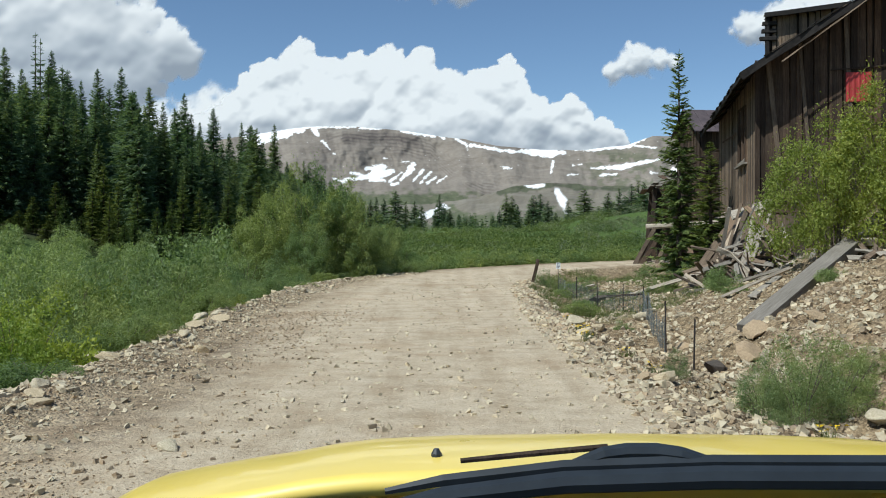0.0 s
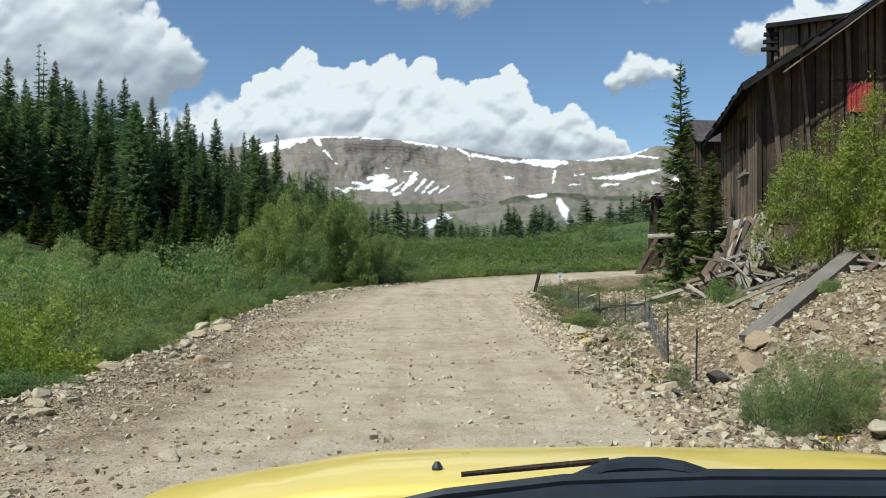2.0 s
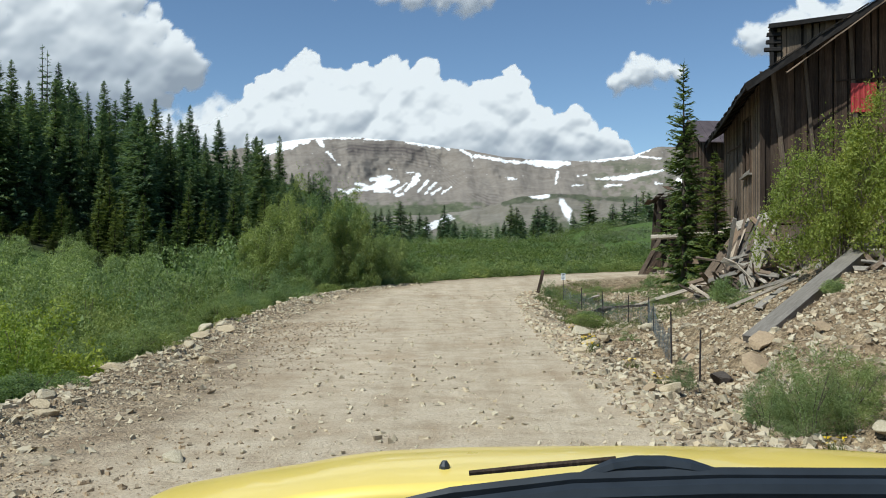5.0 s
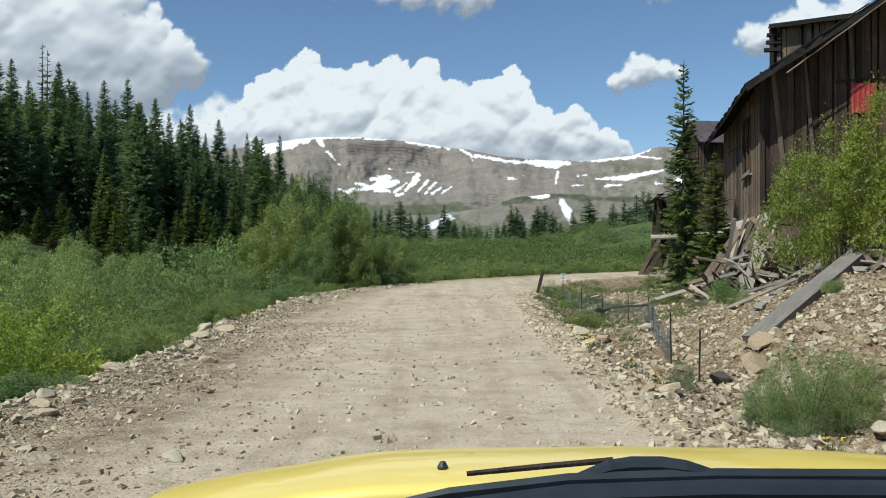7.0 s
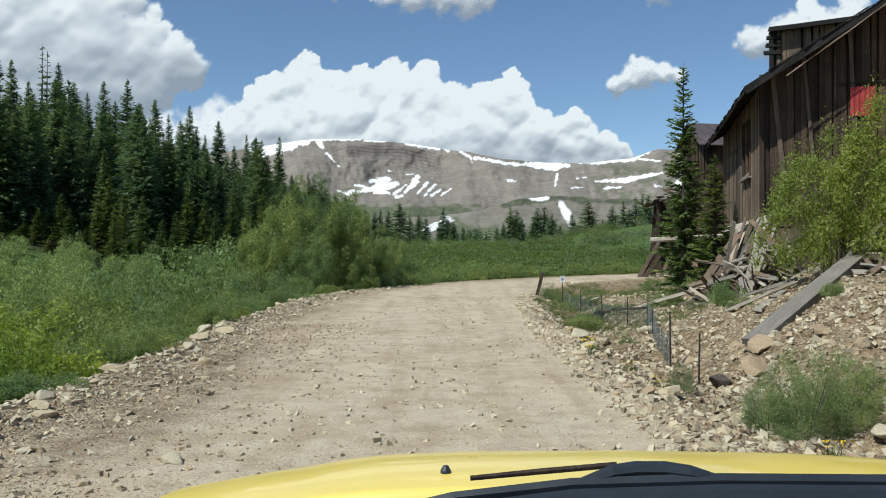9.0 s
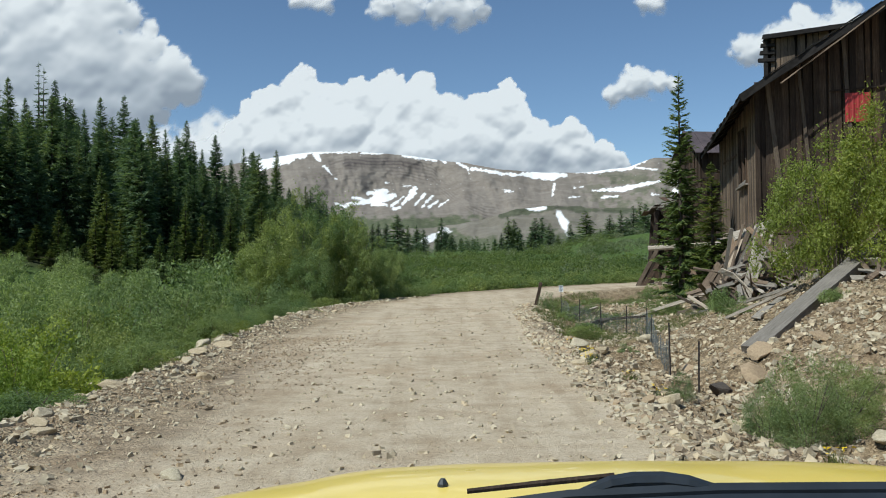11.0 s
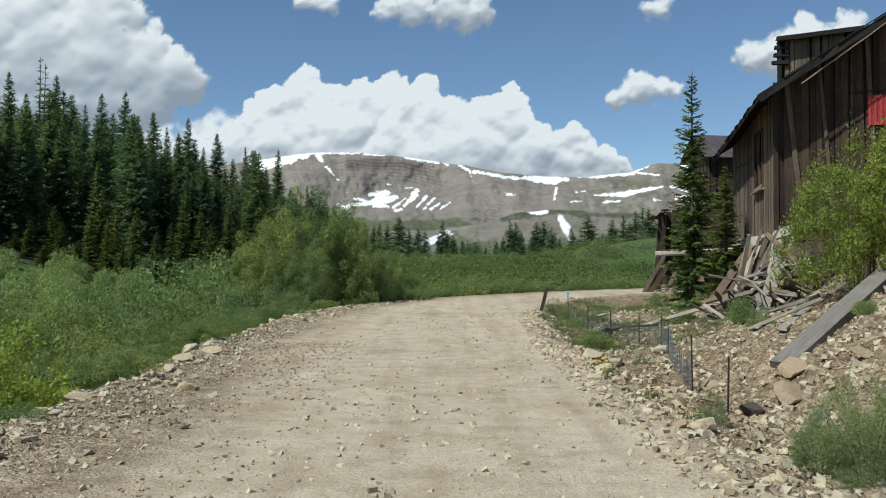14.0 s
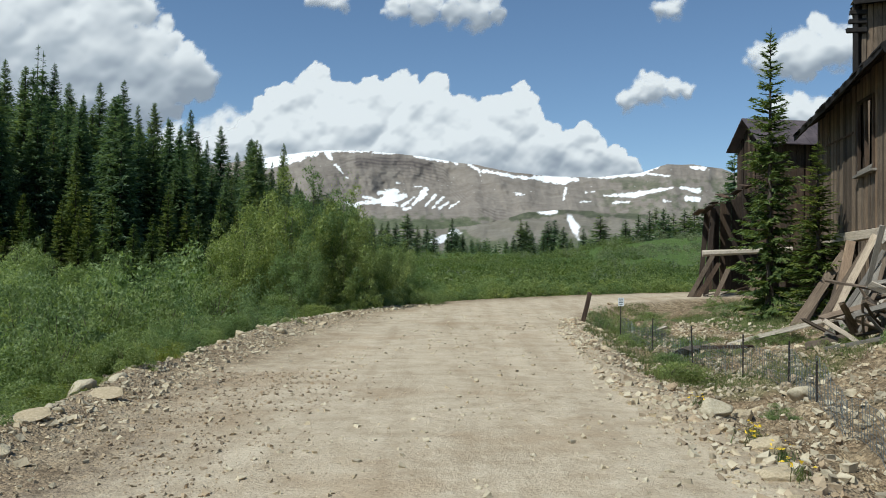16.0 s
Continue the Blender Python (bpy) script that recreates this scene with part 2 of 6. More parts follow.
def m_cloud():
    """Droplets scatter sunlight evenly: a white sheet turned to the sun, its lit tops and grey undersides painted by
    the attribute thin, clear where it thins out.
    """
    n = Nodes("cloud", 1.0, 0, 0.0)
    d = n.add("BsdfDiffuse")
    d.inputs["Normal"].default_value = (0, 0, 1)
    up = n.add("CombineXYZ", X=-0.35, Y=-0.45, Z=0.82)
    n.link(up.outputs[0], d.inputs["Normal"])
    # grey-blue for shaded undersides up to white for sunlit tops, as base colour
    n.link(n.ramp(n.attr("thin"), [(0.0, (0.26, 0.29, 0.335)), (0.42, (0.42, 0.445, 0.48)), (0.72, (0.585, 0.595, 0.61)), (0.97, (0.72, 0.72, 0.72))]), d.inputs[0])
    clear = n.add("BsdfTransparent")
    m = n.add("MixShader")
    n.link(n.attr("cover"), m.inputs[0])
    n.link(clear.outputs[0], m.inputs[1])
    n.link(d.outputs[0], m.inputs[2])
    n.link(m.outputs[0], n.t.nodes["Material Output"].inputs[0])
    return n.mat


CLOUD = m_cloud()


prng = random.Random(7)


# ------------------------------------------------------------ mesh helpers
def link_mesh(name, me, mat, parent=None, label="", smooth=False):
    if mat:
        me.materials.append(mat)
    if smooth:
        me.shade_smooth()
    else:
        me.shade_flat()
    ob = new(name, me)
    if parent:
        ob.parent = parent
    if label:
        tagged(ob, label)
    return ob


def raw(name, verts, faces, mat, parent=None, label="", smooth=False):
    """One mesh object from numpy arrays; faces: an array of n x 3 or n x 4."""
    me = bpy.data.meshes.new(name)
    verts, faces = np.asarray(verts, dtype=np.float32), np.asarray(faces, dtype=np.int32)
    k = faces.shape[1]
    me.vertices.add(len(verts))
    me.vertices.foreach_set("co", verts.ravel())
    me.loops.add(faces.size)
    me.loops.foreach_set("vertex_index", faces.ravel())
    me.polygons.add(len(faces))
    me.polygons.foreach_set("loop_start", np.arange(0, faces.size, k, dtype=np.int32))
    me.polygons.foreach_set("loop_total", np.full(len(faces), k, dtype=np.int32))
    me.update(calc_edges=True)
    return link_mesh(name, me, mat, parent, label, smooth)


def put_attr(ob, name, values):
    a = ob.data.attributes.new(name, "FLOAT", "POINT")
    a.data.foreach_set("value", np.asarray(values, dtype=np.float32).ravel())


def part(name, bm, mat, parent=None, label="", smooth=False):
    me = bpy.data.meshes.new(name)
    bm.to_mesh(me)
    bm.free()
    return link_mesh(name, me, mat, parent, label, smooth)


def empty(name, m=None):
    ob = new(name)
    ob.empty_display_size = 0.1
    if m:
        ob.matrix_world = m
    return ob


def prism(a, b, w, h, up=(0, 0, 1), rough=0.0, rng=random, bevel=0.0, seg=1):
    """A bar from a to b with width w and height h, worn by rough."""
    a, b, up = Vector(a), Vector(b), Vector(up)
    d = (b - a).normalized()
    side = d.cross(up)
    if side.length < 1e-3:
        side = d.cross(Vector((0, 1, 0)))
    side.normalize()
    upv = side.cross(d).normalized()
    bm = bmesh.new()
    rings = []
    for i in range(seg + 1):
        c = a.lerp(b, i / seg)
        ring = []
        for sx, sz in ((-1, -1), (1, -1), (1, 1), (-1, 1)):
            j = Vector((rng.uniform(-1, 1), rng.uniform(-1, 1), rng.uniform(-1, 1))) * rough
            end = d * rng.uniform(-1, 1) * rough * (4 if i in (0, seg) else 0)
            ring.append(bm.verts.new(c + side * sx * w / 2 + upv * sz * h / 2 + j + end))
        rings.append(ring)
    for r0, r1 in zip(rings, rings[1:]):
        for k in range(4):
            bm.faces.new((r0[k], r0[(k + 1) % 4], r1[(k + 1) % 4], r1[k]))
    bm.faces.new(rings[0][::-1])
    bm.faces.new(rings[-1])
    bmesh.ops.recalc_face_normals(bm, faces=bm.faces)
    if bevel:
        bmesh.ops.bevel(bm, geom=bm.edges[:], offset=bevel, segments=1, affect="EDGES")
    return bm


def bar(name, a, b, w, h, mat, up=(0, 0, 1), rough=0.0, bevel=0.0, seg=1, parent=None, label=""):
    """A timber from a to b, built upright so that its grain runs along it, then laid in place."""
    a, b = Vector(a), Vector(b)
    q = (b - a).to_track_quat("Z", "Y")
    bm = prism((0, 0, 0), (0, 0, (b - a).length), w, h, q.inverted() @ Vector(up), rough, prng, bevel, seg)
    ob = part(name, bm, mat, parent, label)
    ob.matrix_basis = Matrix.Translation(a) @ q.to_matrix().to_4x4()
    return ob


def rod(points, radii, sides=7):
    """A round bar along points."""
    bm = bmesh.new()
    rings = []
    pts = [Vector(p) for p in points]
    for i, p in enumerate(pts):
        d = (pts[min(i + 1, len(pts) - 1)] - pts[max(i - 1, 0)]).normalized()
        s = d.orthogonal().normalized()
        t = d.cross(s)
        rings.append([bm.verts.new(p + (s * math.cos(2 * math.pi * k / sides) + t * math.sin(2 * math.pi * k / sides)) * radii[i]) for k in range(sides)])
    for r0, r1 in zip(rings, rings[1:]):
        for k in range(sides):
            bm.faces.new((r0[k], r0[(k + 1) % sides], r1[(k + 1) % sides], r1[k]))
    bm.faces.new(rings[0][::-1])
    bm.faces.new(rings[-1])
    bmesh.ops.recalc_face_normals(bm, faces=bm.faces)
    return bm


# ------------------------------------------------------------ smooth noise on arrays
def lattice(ix, iy, seed):
    h = (ix.astype(np.int64) * 374761393 + iy.astype(np.int64) * 668265263 + seed * 974634777) & 0x7FFFFFFF
    h = ((h ^ (h >> 13)) * 1274126177) & 0x7FFFFFFF
    return ((h ^ (h >> 16)) & 0xFFFF) / 65535.0


def value_noise(x, y, seed=0):
    ix, iy = np.floor(x), np.floor(y)
    fx, fy = x - ix, y - iy
    fx, fy = fx * fx * (3 - 2 * fx), fy * fy * (3 - 2 * fy)
    a, b = lattice(ix, iy, seed), lattice(ix + 1, iy, seed)
    c, d = lattice(ix, iy + 1, seed), lattice(ix + 1, iy + 1, seed)
    return (a * (1 - fx) + b * fx) * (1 - fy) + (c * (1 - fx) + d * fx) * fy


def fbm(x, y, octaves=5, seed=0, gain=0.5):
    out, amp, tot = 0.0, 1.0, 0.0
    for o in range(octaves):
        out = out + amp * value_noise(x * 2 ** o + 17.3 * o, y * 2 ** o - 9.1 * o, seed + o)
        tot += amp
        amp *= gain
    return out / tot


def step(v, lo, hi):
    t = np.clip((v - lo) / (hi - lo), 0, 1)
    return t * t * (3 - 2 * t)


# ------------------------------------------------------------ the ground
# centre of the road: x, y, height, half width
ROAD = np.array([(-1.0, -60, -0.3, 3.6), (-0.95, 0, 0, 3.4), (-1.18, 12, 0, 3.42), (-1.45, 22, 0.03, 3.85), (-1.15, 33, 0.2, 4.05),
                 (0.2, 41, 0.38, 4.0), (3.2, 47.5, 0.55, 3.7), (8, 52.5, 0.75, 3.3), (15, 57, 0.95, 3.1), (26, 62, 1.2, 3.0), (60, 70, 2.2, 3.0)])


def road_samples():
    pts = []
    for p, q in zip(ROAD, ROAD[1:]):
        k = max(2, int(np.hypot(*(q - p)[:2]) / 0.8))
        for i in range(k):
            pts.append(p + (q - p) * i / k)
    a = np.array(pts + [ROAD[-1]])
    for _ in range(6):
        a[1:-1] = (a[:-2] + 2 * a[1:-1] + a[2:]) / 4
    return a


PATH_S = road_samples()
PATH_D = np.gradient(PATH_S[:, :2], axis=0)
PATH_D /= np.linalg.norm(PATH_D, axis=1)[:, None]


def road_at(x, y):
    """Distance past the road's edge (negative: on it), signed side (right: +1) and the road's height."""
    x, y = np.asarray(x, dtype=float).ravel(), np.asarray(y, dtype=float).ravel()
    idx = np.empty(len(x), dtype=int)
    for i in range(0, len(x), 20000):
        d2 = (x[i:i + 20000, None] - PATH_S[None, :, 0]) ** 2 + (y[i:i + 20000, None] - PATH_S[None, :, 1]) ** 2
        idx[i:i + 20000] = d2.argmin(1)
    dx, dy = x - PATH_S[idx, 0], y - PATH_S[idx, 1]
    side = dx * PATH_D[idx, 1] - dy * PATH_D[idx, 0]
    along = dx * PATH_D[idx, 0] + dy * PATH_D[idx, 1]
    nxt = np.clip(idx + 1, 0, len(PATH_S) - 1)
    z = PATH_S[idx, 2] + (PATH_S[nxt, 2] - PATH_S[idx, 2]) * np.clip(along / 0.8, -0.5, 0.5)
    off = np.hypot(side, np.where((idx == 0) | (idx == len(PATH_S) - 1), along, 0))
    edge = PATH_S[idx, 3] + 0.8 * (fbm(x * 0.5, y * 0.5, 3, 5) - 0.5) * (1 - 0.6 * step(y, 36, 44))
    return off - edge, np.sign(side), z


def height(x, y):
    shape = np.shape(x)
    x, y = np.asarray(x, dtype=float).ravel(), np.asarray(y, dtype=float).ravel()
    d, s, z = road_at(x, y)
    far = step(np.hypot(x, y), 60, 130)
    rough = (fbm(x * 1.3, y * 1.3, 5, 1) - 0.5)
    fine = (fbm(x * 5, y * 5, 3, 2) - 0.5)
    on = z + 0.024 * rough + 0.010 * fine
    dl = np.clip(d, 0, None)
    left = z - 0.95 * step(dl, 0.2, 3.0) + 0.12 * (dl - 7).clip(0, 14) + 0.35 * rough * step(dl, 0, 1)
    berm = 0.14 * np.exp(-((d - 0.15) / 0.45) ** 2) * (1 - 0.9 * step(y, 34, 42))
    bank = 0.40 * (dl - 2.2).clip(0, 8) + 0.28 * (dl - 10.2).clip(0, 40)
    near_bank = 0.3 + 0.7 * (1 - step(y - 1.5 * (x - 9.5).clip(0, 6), 17, 31))
    lump = fbm(x * 3.1, y * 3.1, 4, 12, 0.65) - 0.5
    right = z - 0.30 * step(dl, 0.3, 1.8) + bank * near_bank + (0.34 * rough + 0.28 * lump) * step(dl, 0, 1.5) + 0.16 * fine * step(dl, 0, 1)
    # the meadow beyond the bend climbs slowly
    meadow = z - 0.2 * step(dl, 0, 2) + 0.027 * (dl - 4).clip(0, 400) + (0.8 + 2.6 * step(dl, 25, 80)) * (fbm(x * 0.06, y * 0.06, 4, 8) - 0.5) * step(dl, 2, 14)
    meadow = meadow + 5.5 * np.exp(-((x - 52) / 24) ** 2 - ((y - 175) / 45) ** 2) * step(dl, 10, 40)
    leftish = step(-x - 0.13 * y, -6, 6)
    beyond = left * leftish + meadow * (1 - leftish)
    blend = step(y, 38, 52)
    side_left = left * (1 - blend) + beyond * blend
    # the wooded hillside
    hill = (0.24 * (-x - 22).clip(0, 300) + 0.06 * (y - 60).clip(0, 400) * step(-x - 0.13 * y, 0, 14)) * step(y, 20, 50) * (1 + 0.25 * (fbm(x * 0.03, y * 0.03, 3, 9) - 0.5))
    side_left = side_left + hill
    h = np.where(d <= 0, on, np.where(s < 0, side_left, right)) + np.where(s < 0, berm, berm * 0.3)
    return h.reshape(shape)


def hz(x, y):
    return float(height(np.array([x]), np.array([y]))[0])


def spaced(lo, hi, dense_lo, dense_hi, fine, grow):
    vals = list(np.arange(dense_lo, dense_hi, fine))
    s, v = fine, vals[-1]
    while v < hi:
        s *= grow
        v += s
        vals.append(v)
    s, v = fine, vals[0]
    while v > lo:
        s *= grow
        v -= s
        vals.insert(0, v)
    return np.array(vals)


def build_ground():
    xs = spaced(-1500, 1500, -8, 11, 0.125, 1.09)
    ys = spaced(-300, 1500, 4.5, 34, 0.13, 1.05)
    X, Y = np.meshgrid(xs, ys)
    Z = height(X, Y)
    d, s, _ = road_at(X, Y)
    d, s = d.reshape(X.shape), s.reshape(X.shape)
    n1 = fbm(X * 0.7, Y * 0.7, 4, 21)
    veg = np.where(s < 0, step(d + 1.2 * (n1 - 0.5), 0.3, 1.0), 0.0)
    veg = np.maximum(veg, np.where(s > 0, step(d, 6, 14) * step(Y, 36, 46) , 0))
    veg = np.maximum(veg, np.where(s > 0, step(n1 + 0.16 * step(Y, 27, 34), 0.56, 0.68) * step(d, 0.8, 2.2) * 0.75 * step(Y, 18, 28), 0))
    veg = np.maximum(veg, step(np.hypot(X, Y), 60, 75) * (d > 1))
    scree = np.where(s > 0, step(d, -0.3, 1.0), step(d + 1.5 * (n1 - 0.5), -2.6, 0.2) * 0.85)
    dark = np.exp(-((X + 3.6 + 0.06 * (Y - 11)) / 0.6) ** 2) * step(Y, 6, 9) * (1 - step(Y, 15, 20)) * 0.8
    litter = step(-X - 0.13 * Y + 6 * (n1 - 0.5), 9, 14) * step(Y, 52, 60) * (1 - step(Y, 300, 400))
    ny, nx = X.shape
    grid = np.arange(nx * ny).reshape(ny, nx)
    quads = np.stack([grid[:-1, :-1], grid[:-1, 1:], grid[1:, 1:], grid[1:, :-1]], -1).reshape(-1, 4)
    onroad = (d <= 0.0).ravel()[quads].all(1)
    V = np.stack([X, Y, Z], -1).reshape(-1, 3)
    for name, faces, label in (("ground", quads[~onroad], "stony tan bank and green meadow ground beside the road"),
                               ("road", quads[onroad], "dusty pale tan unpaved gravel mountain road")):
        used = np.unique(faces)
        back = np.full(len(V), -1)
        back[used] = np.arange(len(used))
        ob = raw(name, V[used], back[faces], GROUND, smooth=True)
        for k, v in (("veg", veg), ("scree", scree), ("dark", dark), ("litter", litter)):
            put_attr(ob, k, v.ravel()[used])
        tagged(ob, label, name, kind="structure")


build_ground()


# ------------------------------------------------------------ mountains
F = 1509.0


def ridge_line(az_px, pts):
    xs, ys = zip(*pts)
    return np.interp(az_px, xs, ys)


def blob(px, py, cx, cy, rx, ry, turn=0.0):
    c, s = math.cos(radians(turn)), math.sin(radians(turn))
    u, v = (px - cx) * c + (py - cy) * s, -(px - cx) * s + (py - cy) * c
    return 1 - np.hypot(u / rx, v / ry)


def band(P, E, line, thick):
    """1 along a line of the chart, falling to 0 at thick from it."""
    xs, ys = zip(*line)
    ends = step(P, xs[0] - 8, xs[0] + 8) * (1 - step(P, xs[-1] - 8, xs[-1] + 8))
    return (1 - np.abs(E - np.interp(P, xs, ys)) / thick) * ends - (1 - ends)


def build_mountain():
    """The far massif: px and py are a plain angular chart, 1509 units a radian, from the way the road runs."""
    px = np.arange(-470, 560, 1.3)
    crest = ridge_line(px, [(-560, 170), (-420, 190), (-335, 202), (-272, 213), (-230, 217), (-154, 217), (-64, 209), (0, 198), (40, 194), (89, 184), (145, 178), (214, 175),
                            (256, 176), (325, 184), (372, 200), (420, 200), (470, 194), (560, 160), (720, 120)])
    rows = 230
    t = np.linspace(0, 1, rows)[:, None]
    P = np.repeat(px[None, :], rows, 0)
    E = t * (crest[None, :] - 20) + 20
    n = fbm(P * 0.011, E * 0.012, 5, 31)
    gully = fbm(P * 0.06 + E * 0.02, E * 0.012, 4, 33)
    arch = [(-260, 176), (-168, 193), (-78, 192), (-22, 178), (15, 146), (70, 118), (120, 108)]
    shelf = E - np.interp(P, *zip(*arch))
    wob = 10 * (fbm(P * 0.018, E * 0.03, 4, 34) - 0.5)
    strata = (0.5 + 0.5 * np.sin((shelf + wob) * 1.1)) ** 1.5
    zone = step(1 - np.abs(shelf + 4) / 30, 0, 0.6) * step(P, -250, -190) * (1 - step(P, 70, 120))
    dist = 2100 + 1500 * t ** 0.8 + 260 * (n - 0.5) + 26 * (gully - 0.5) + 1.5 * zone * strata
    dist = dist + 200 * np.clip(blob(P, E, -100, 140, 190, 60), 0, 1)
    E = E + 2.0 * t * (fbm(P * 0.06, P * 0, 4, 35) - 0.5)
    X, Y, Z = P / F * dist, dist, 1.72 + E / F * dist
    nn = fbm(P * 0.09, E * 0.14, 4, 41) - 0.5
    rag = 5.0 * (fbm(P * 0.16, E * 0.22, 4, 42) - 0.5) + 2.6 * (fbm(P * 0.5, E * 0.6, 3, 47) - 0.5)
    # snow lies in tapered strips: px, py at both ends, half width at both ends
    crest_snow = [(-347, 203.1, -250, 211.7, 9, 6), (-336, 191.5, -270, 204.2, 11, 6), (-245, 215.9, -153, 215.7, 3.5, 2), (-148, 213.8, -97, 213, 2.5, 1.5), (-230, 215.1, -223, 202.9, 6, 4), (-214, 190.8, -191, 167.2, 2.6, 1.2), (-74, 208.3, -15, 201, 3.5, 4), (-7, 202.2, 4, 195.2, 3, 2.5), (23, 195.5, 42, 184.6, 2.5, 3), (47, 184.6, 90, 177.1, 3, 4), (90, 176.6, 136, 171.7, 4, 3), (141, 172.8, 189, 169, 5, 8), (189, 169, 216, 171.9, 8, 3), (41, 180.5, 45, 175.4, 1.5, 1.2)]
    right_snow = [(235, 175.3, 277, 176.4, 2, 2.5), (277, 176.9, 329, 183.4, 3, 5), (329, 183.9, 368, 201.3, 5, 2), (340, 183, 378, 179.5, 2, 1.5), (263, 143.1, 312, 144.8, 2, 5), (312, 144.8, 382, 158.2, 6, 2.5), (277, 131, 306, 132.5, 2, 2), (398, 159.4, 429, 154.8, 3, 5), (409, 140.2, 429, 138.5, 5, 5), (106, 145.8, 122, 142.9, 3, 2), (195, 154.3, 191, 133.8, 2.8, 2), (230, 147.7, 245, 149.9, 1.5, 1.5), (220, 131.2, 240, 132.5, 1.5, 1.5), (368, 135.5, 380, 134.7, 2, 1.5), (414, 196.4, 439, 193.2, 3, 4)]
    bowl_snow = [(-177, 122, -127, 129.9, 3, 6), (-135, 142, -102, 145.6, 4, 5), (-122, 130, -89, 137.6, 10, 5), (-127, 123.3, -102, 122.1, 5, 3), (-94, 120.2, -72, 135.9, 3.5, 2.5), (-89, 115.2, -79, 116.4, 4, 2), (-74, 122.6, -53, 149.4, 3, 5), (-63, 130.9, -52, 142.3, 4, 3), (-52, 120.4, -36, 139.5, 2.5, 3.5), (-40, 117, -22, 136.6, 2.5, 3), (-29, 116.1, -12, 127.6, 2, 2), (-10, 117.4, 6, 128.9, 2, 1.3), (-104, 160.4, -91, 159, 1.6, 1), (-76, 153.1, -61, 155.4, 1.2, 1), (-194, 125.8, -176, 117.9, 2, 3), (-165, 135.4, -137, 129.8, 2, 3)]
    depth = np.full(P.shape, -50.0)
    for x0, y0, x1, y1, w0, w1 in crest_snow + right_snow + bowl_snow:
        along = np.clip(((P - x0) * (x1 - x0) + (E - y0) * (y1 - y0)) / max(1.0, (x1 - x0) ** 2 + (y1 - y0) ** 2), 0, 1)
        depth = np.maximum(depth, w0 + (w1 - w0) * along - np.hypot(P - x0 - (x1 - x0) * along, E - y0 - (y1 - y0) * along))
    snow = step(depth + rag * 1.15, 0.0, 1.2)
    speck = step(fbm(P * 0.3, E * 0.35, 3, 44), 0.86, 0.9) * step(E, 120, 150) * 0.8
    snow = np.maximum(snow, speck)
    # dark bands of rock: a high cliff and the arch of strata below it
    high = [(-182, 196), (-128, 199), (-80, 195), (-38, 188)]
    band_high = np.clip(1.5 * band(P, E, high, 14) + 1.3 * nn, 0, 1)
    cliff = np.clip(np.maximum(band_high * (0.55 + 0.45 * strata), zone * strata * (0.2 + 1.3 * step(fbm(P * 0.035, E * 0.08, 4, 37), 0.4, 0.75)) * 0.38) + 0.22 * step(gully, 0.6, 0.75) * step(E, 100, 130), 0, 1)
    green = np.clip(step(104 - E + 30 * nn, 0, 14) * (1 - step(P, 40, 90)) * 0.85 + step(P, 205, 300) * 0.55 * step(nn, -0.08, 0.12) * (1 - step(E, 165, 185)), 0, 1)
    ny, nx = P.shape
    g = np.arange(nx * ny).reshape(ny, nx)
    quads = np.stack([g[:-1, :-1], g[:-1, 1:], g[1:, 1:], g[1:, :-1]], -1).reshape(-1, 4)
    ob = raw("mountain", np.stack([X, Y, Z], -1).reshape(-1, 3), quads, MOUNTAIN, smooth=True)
    for k, v in (("snow", snow), ("cliff", cliff * (1 - snow)), ("green", green)):
        put_attr(ob, k, v)
    tagged(ob, "bare grey-brown mountain massif with snowfields along its crest", "mountain", kind="structure")


def build_foothill():
    px = np.arange(-420, 620, 2.0)
    crest = ridge_line(px, [(-420, 60), (-260, 70), (-120, 78), (-20, 80), (60, 92), (130, 112), (200, 118), (270, 112), (340, 112), (420, 120), (620, 150)])
    rows = 70
    t = np.linspace(0, 1, rows)[:, None]
    P = np.repeat(px[None, :], rows, 0)
    E = t * (crest[None, :] + 15) - 15
    n = fbm(P * 0.02, E * 0.04, 5, 51)
    dist = 1100 + 800 * t + 160 * (n - 0.5)
    E = E + 3 * t * (fbm(P * 0.05, P * 0, 4, 53) - 0.5)
    nn = fbm(P * 0.05, E * 0.08, 5, 55)
    snow = np.maximum.reduce([step(blob(P, E, 207, 92, 9, 26, 24) + 1.0 * (nn - 0.5), 0, 0.2), step(blob(P, E, 165, 113, 18, 5) + nn - 0.5, 0, 0.2),
                              step(blob(P, E, -20, 62, 30, 14, 30) + 2.2 * (nn - 0.62), 0, 0.2), step(blob(P, E, 20, 104, 40, 4, -6) + 1.5 * (nn - 0.55), 0, 0.2)])
    green = step(nn + (62 - E) / 90, 0.42, 0.62)
    cliff = step(band(P, E, [(95, 99), (130, 108), (200, 113), (270, 108), (345, 107)], 7) + 2.2 * (nn - 0.5), 0.1, 0.5)
    ny, nx = P.shape
    g = np.arange(nx * ny).reshape(ny, nx)
    quads = np.stack([g[:-1, :-1], g[:-1, 1:], g[1:, 1:], g[1:, :-1]], -1).reshape(-1, 4)
    ob = raw("foothill", np.stack([P / F * dist, dist, 1.72 + E / F * dist], -1).reshape(-1, 3), quads, MOUNTAIN, smooth=True)
    for k, v in (("snow", snow), ("cliff", cliff * (1 - snow)), ("green", np.clip(green * 0.7 + 0.22 + 0.5 * cliff, 0, 1) * (1 - snow) * 0.9)):
        put_attr(ob, k, v)
    tagged(ob, "low tan and green foothill with patches of old snow", "hill", kind="structure")


build_mountain()
build_foothill()


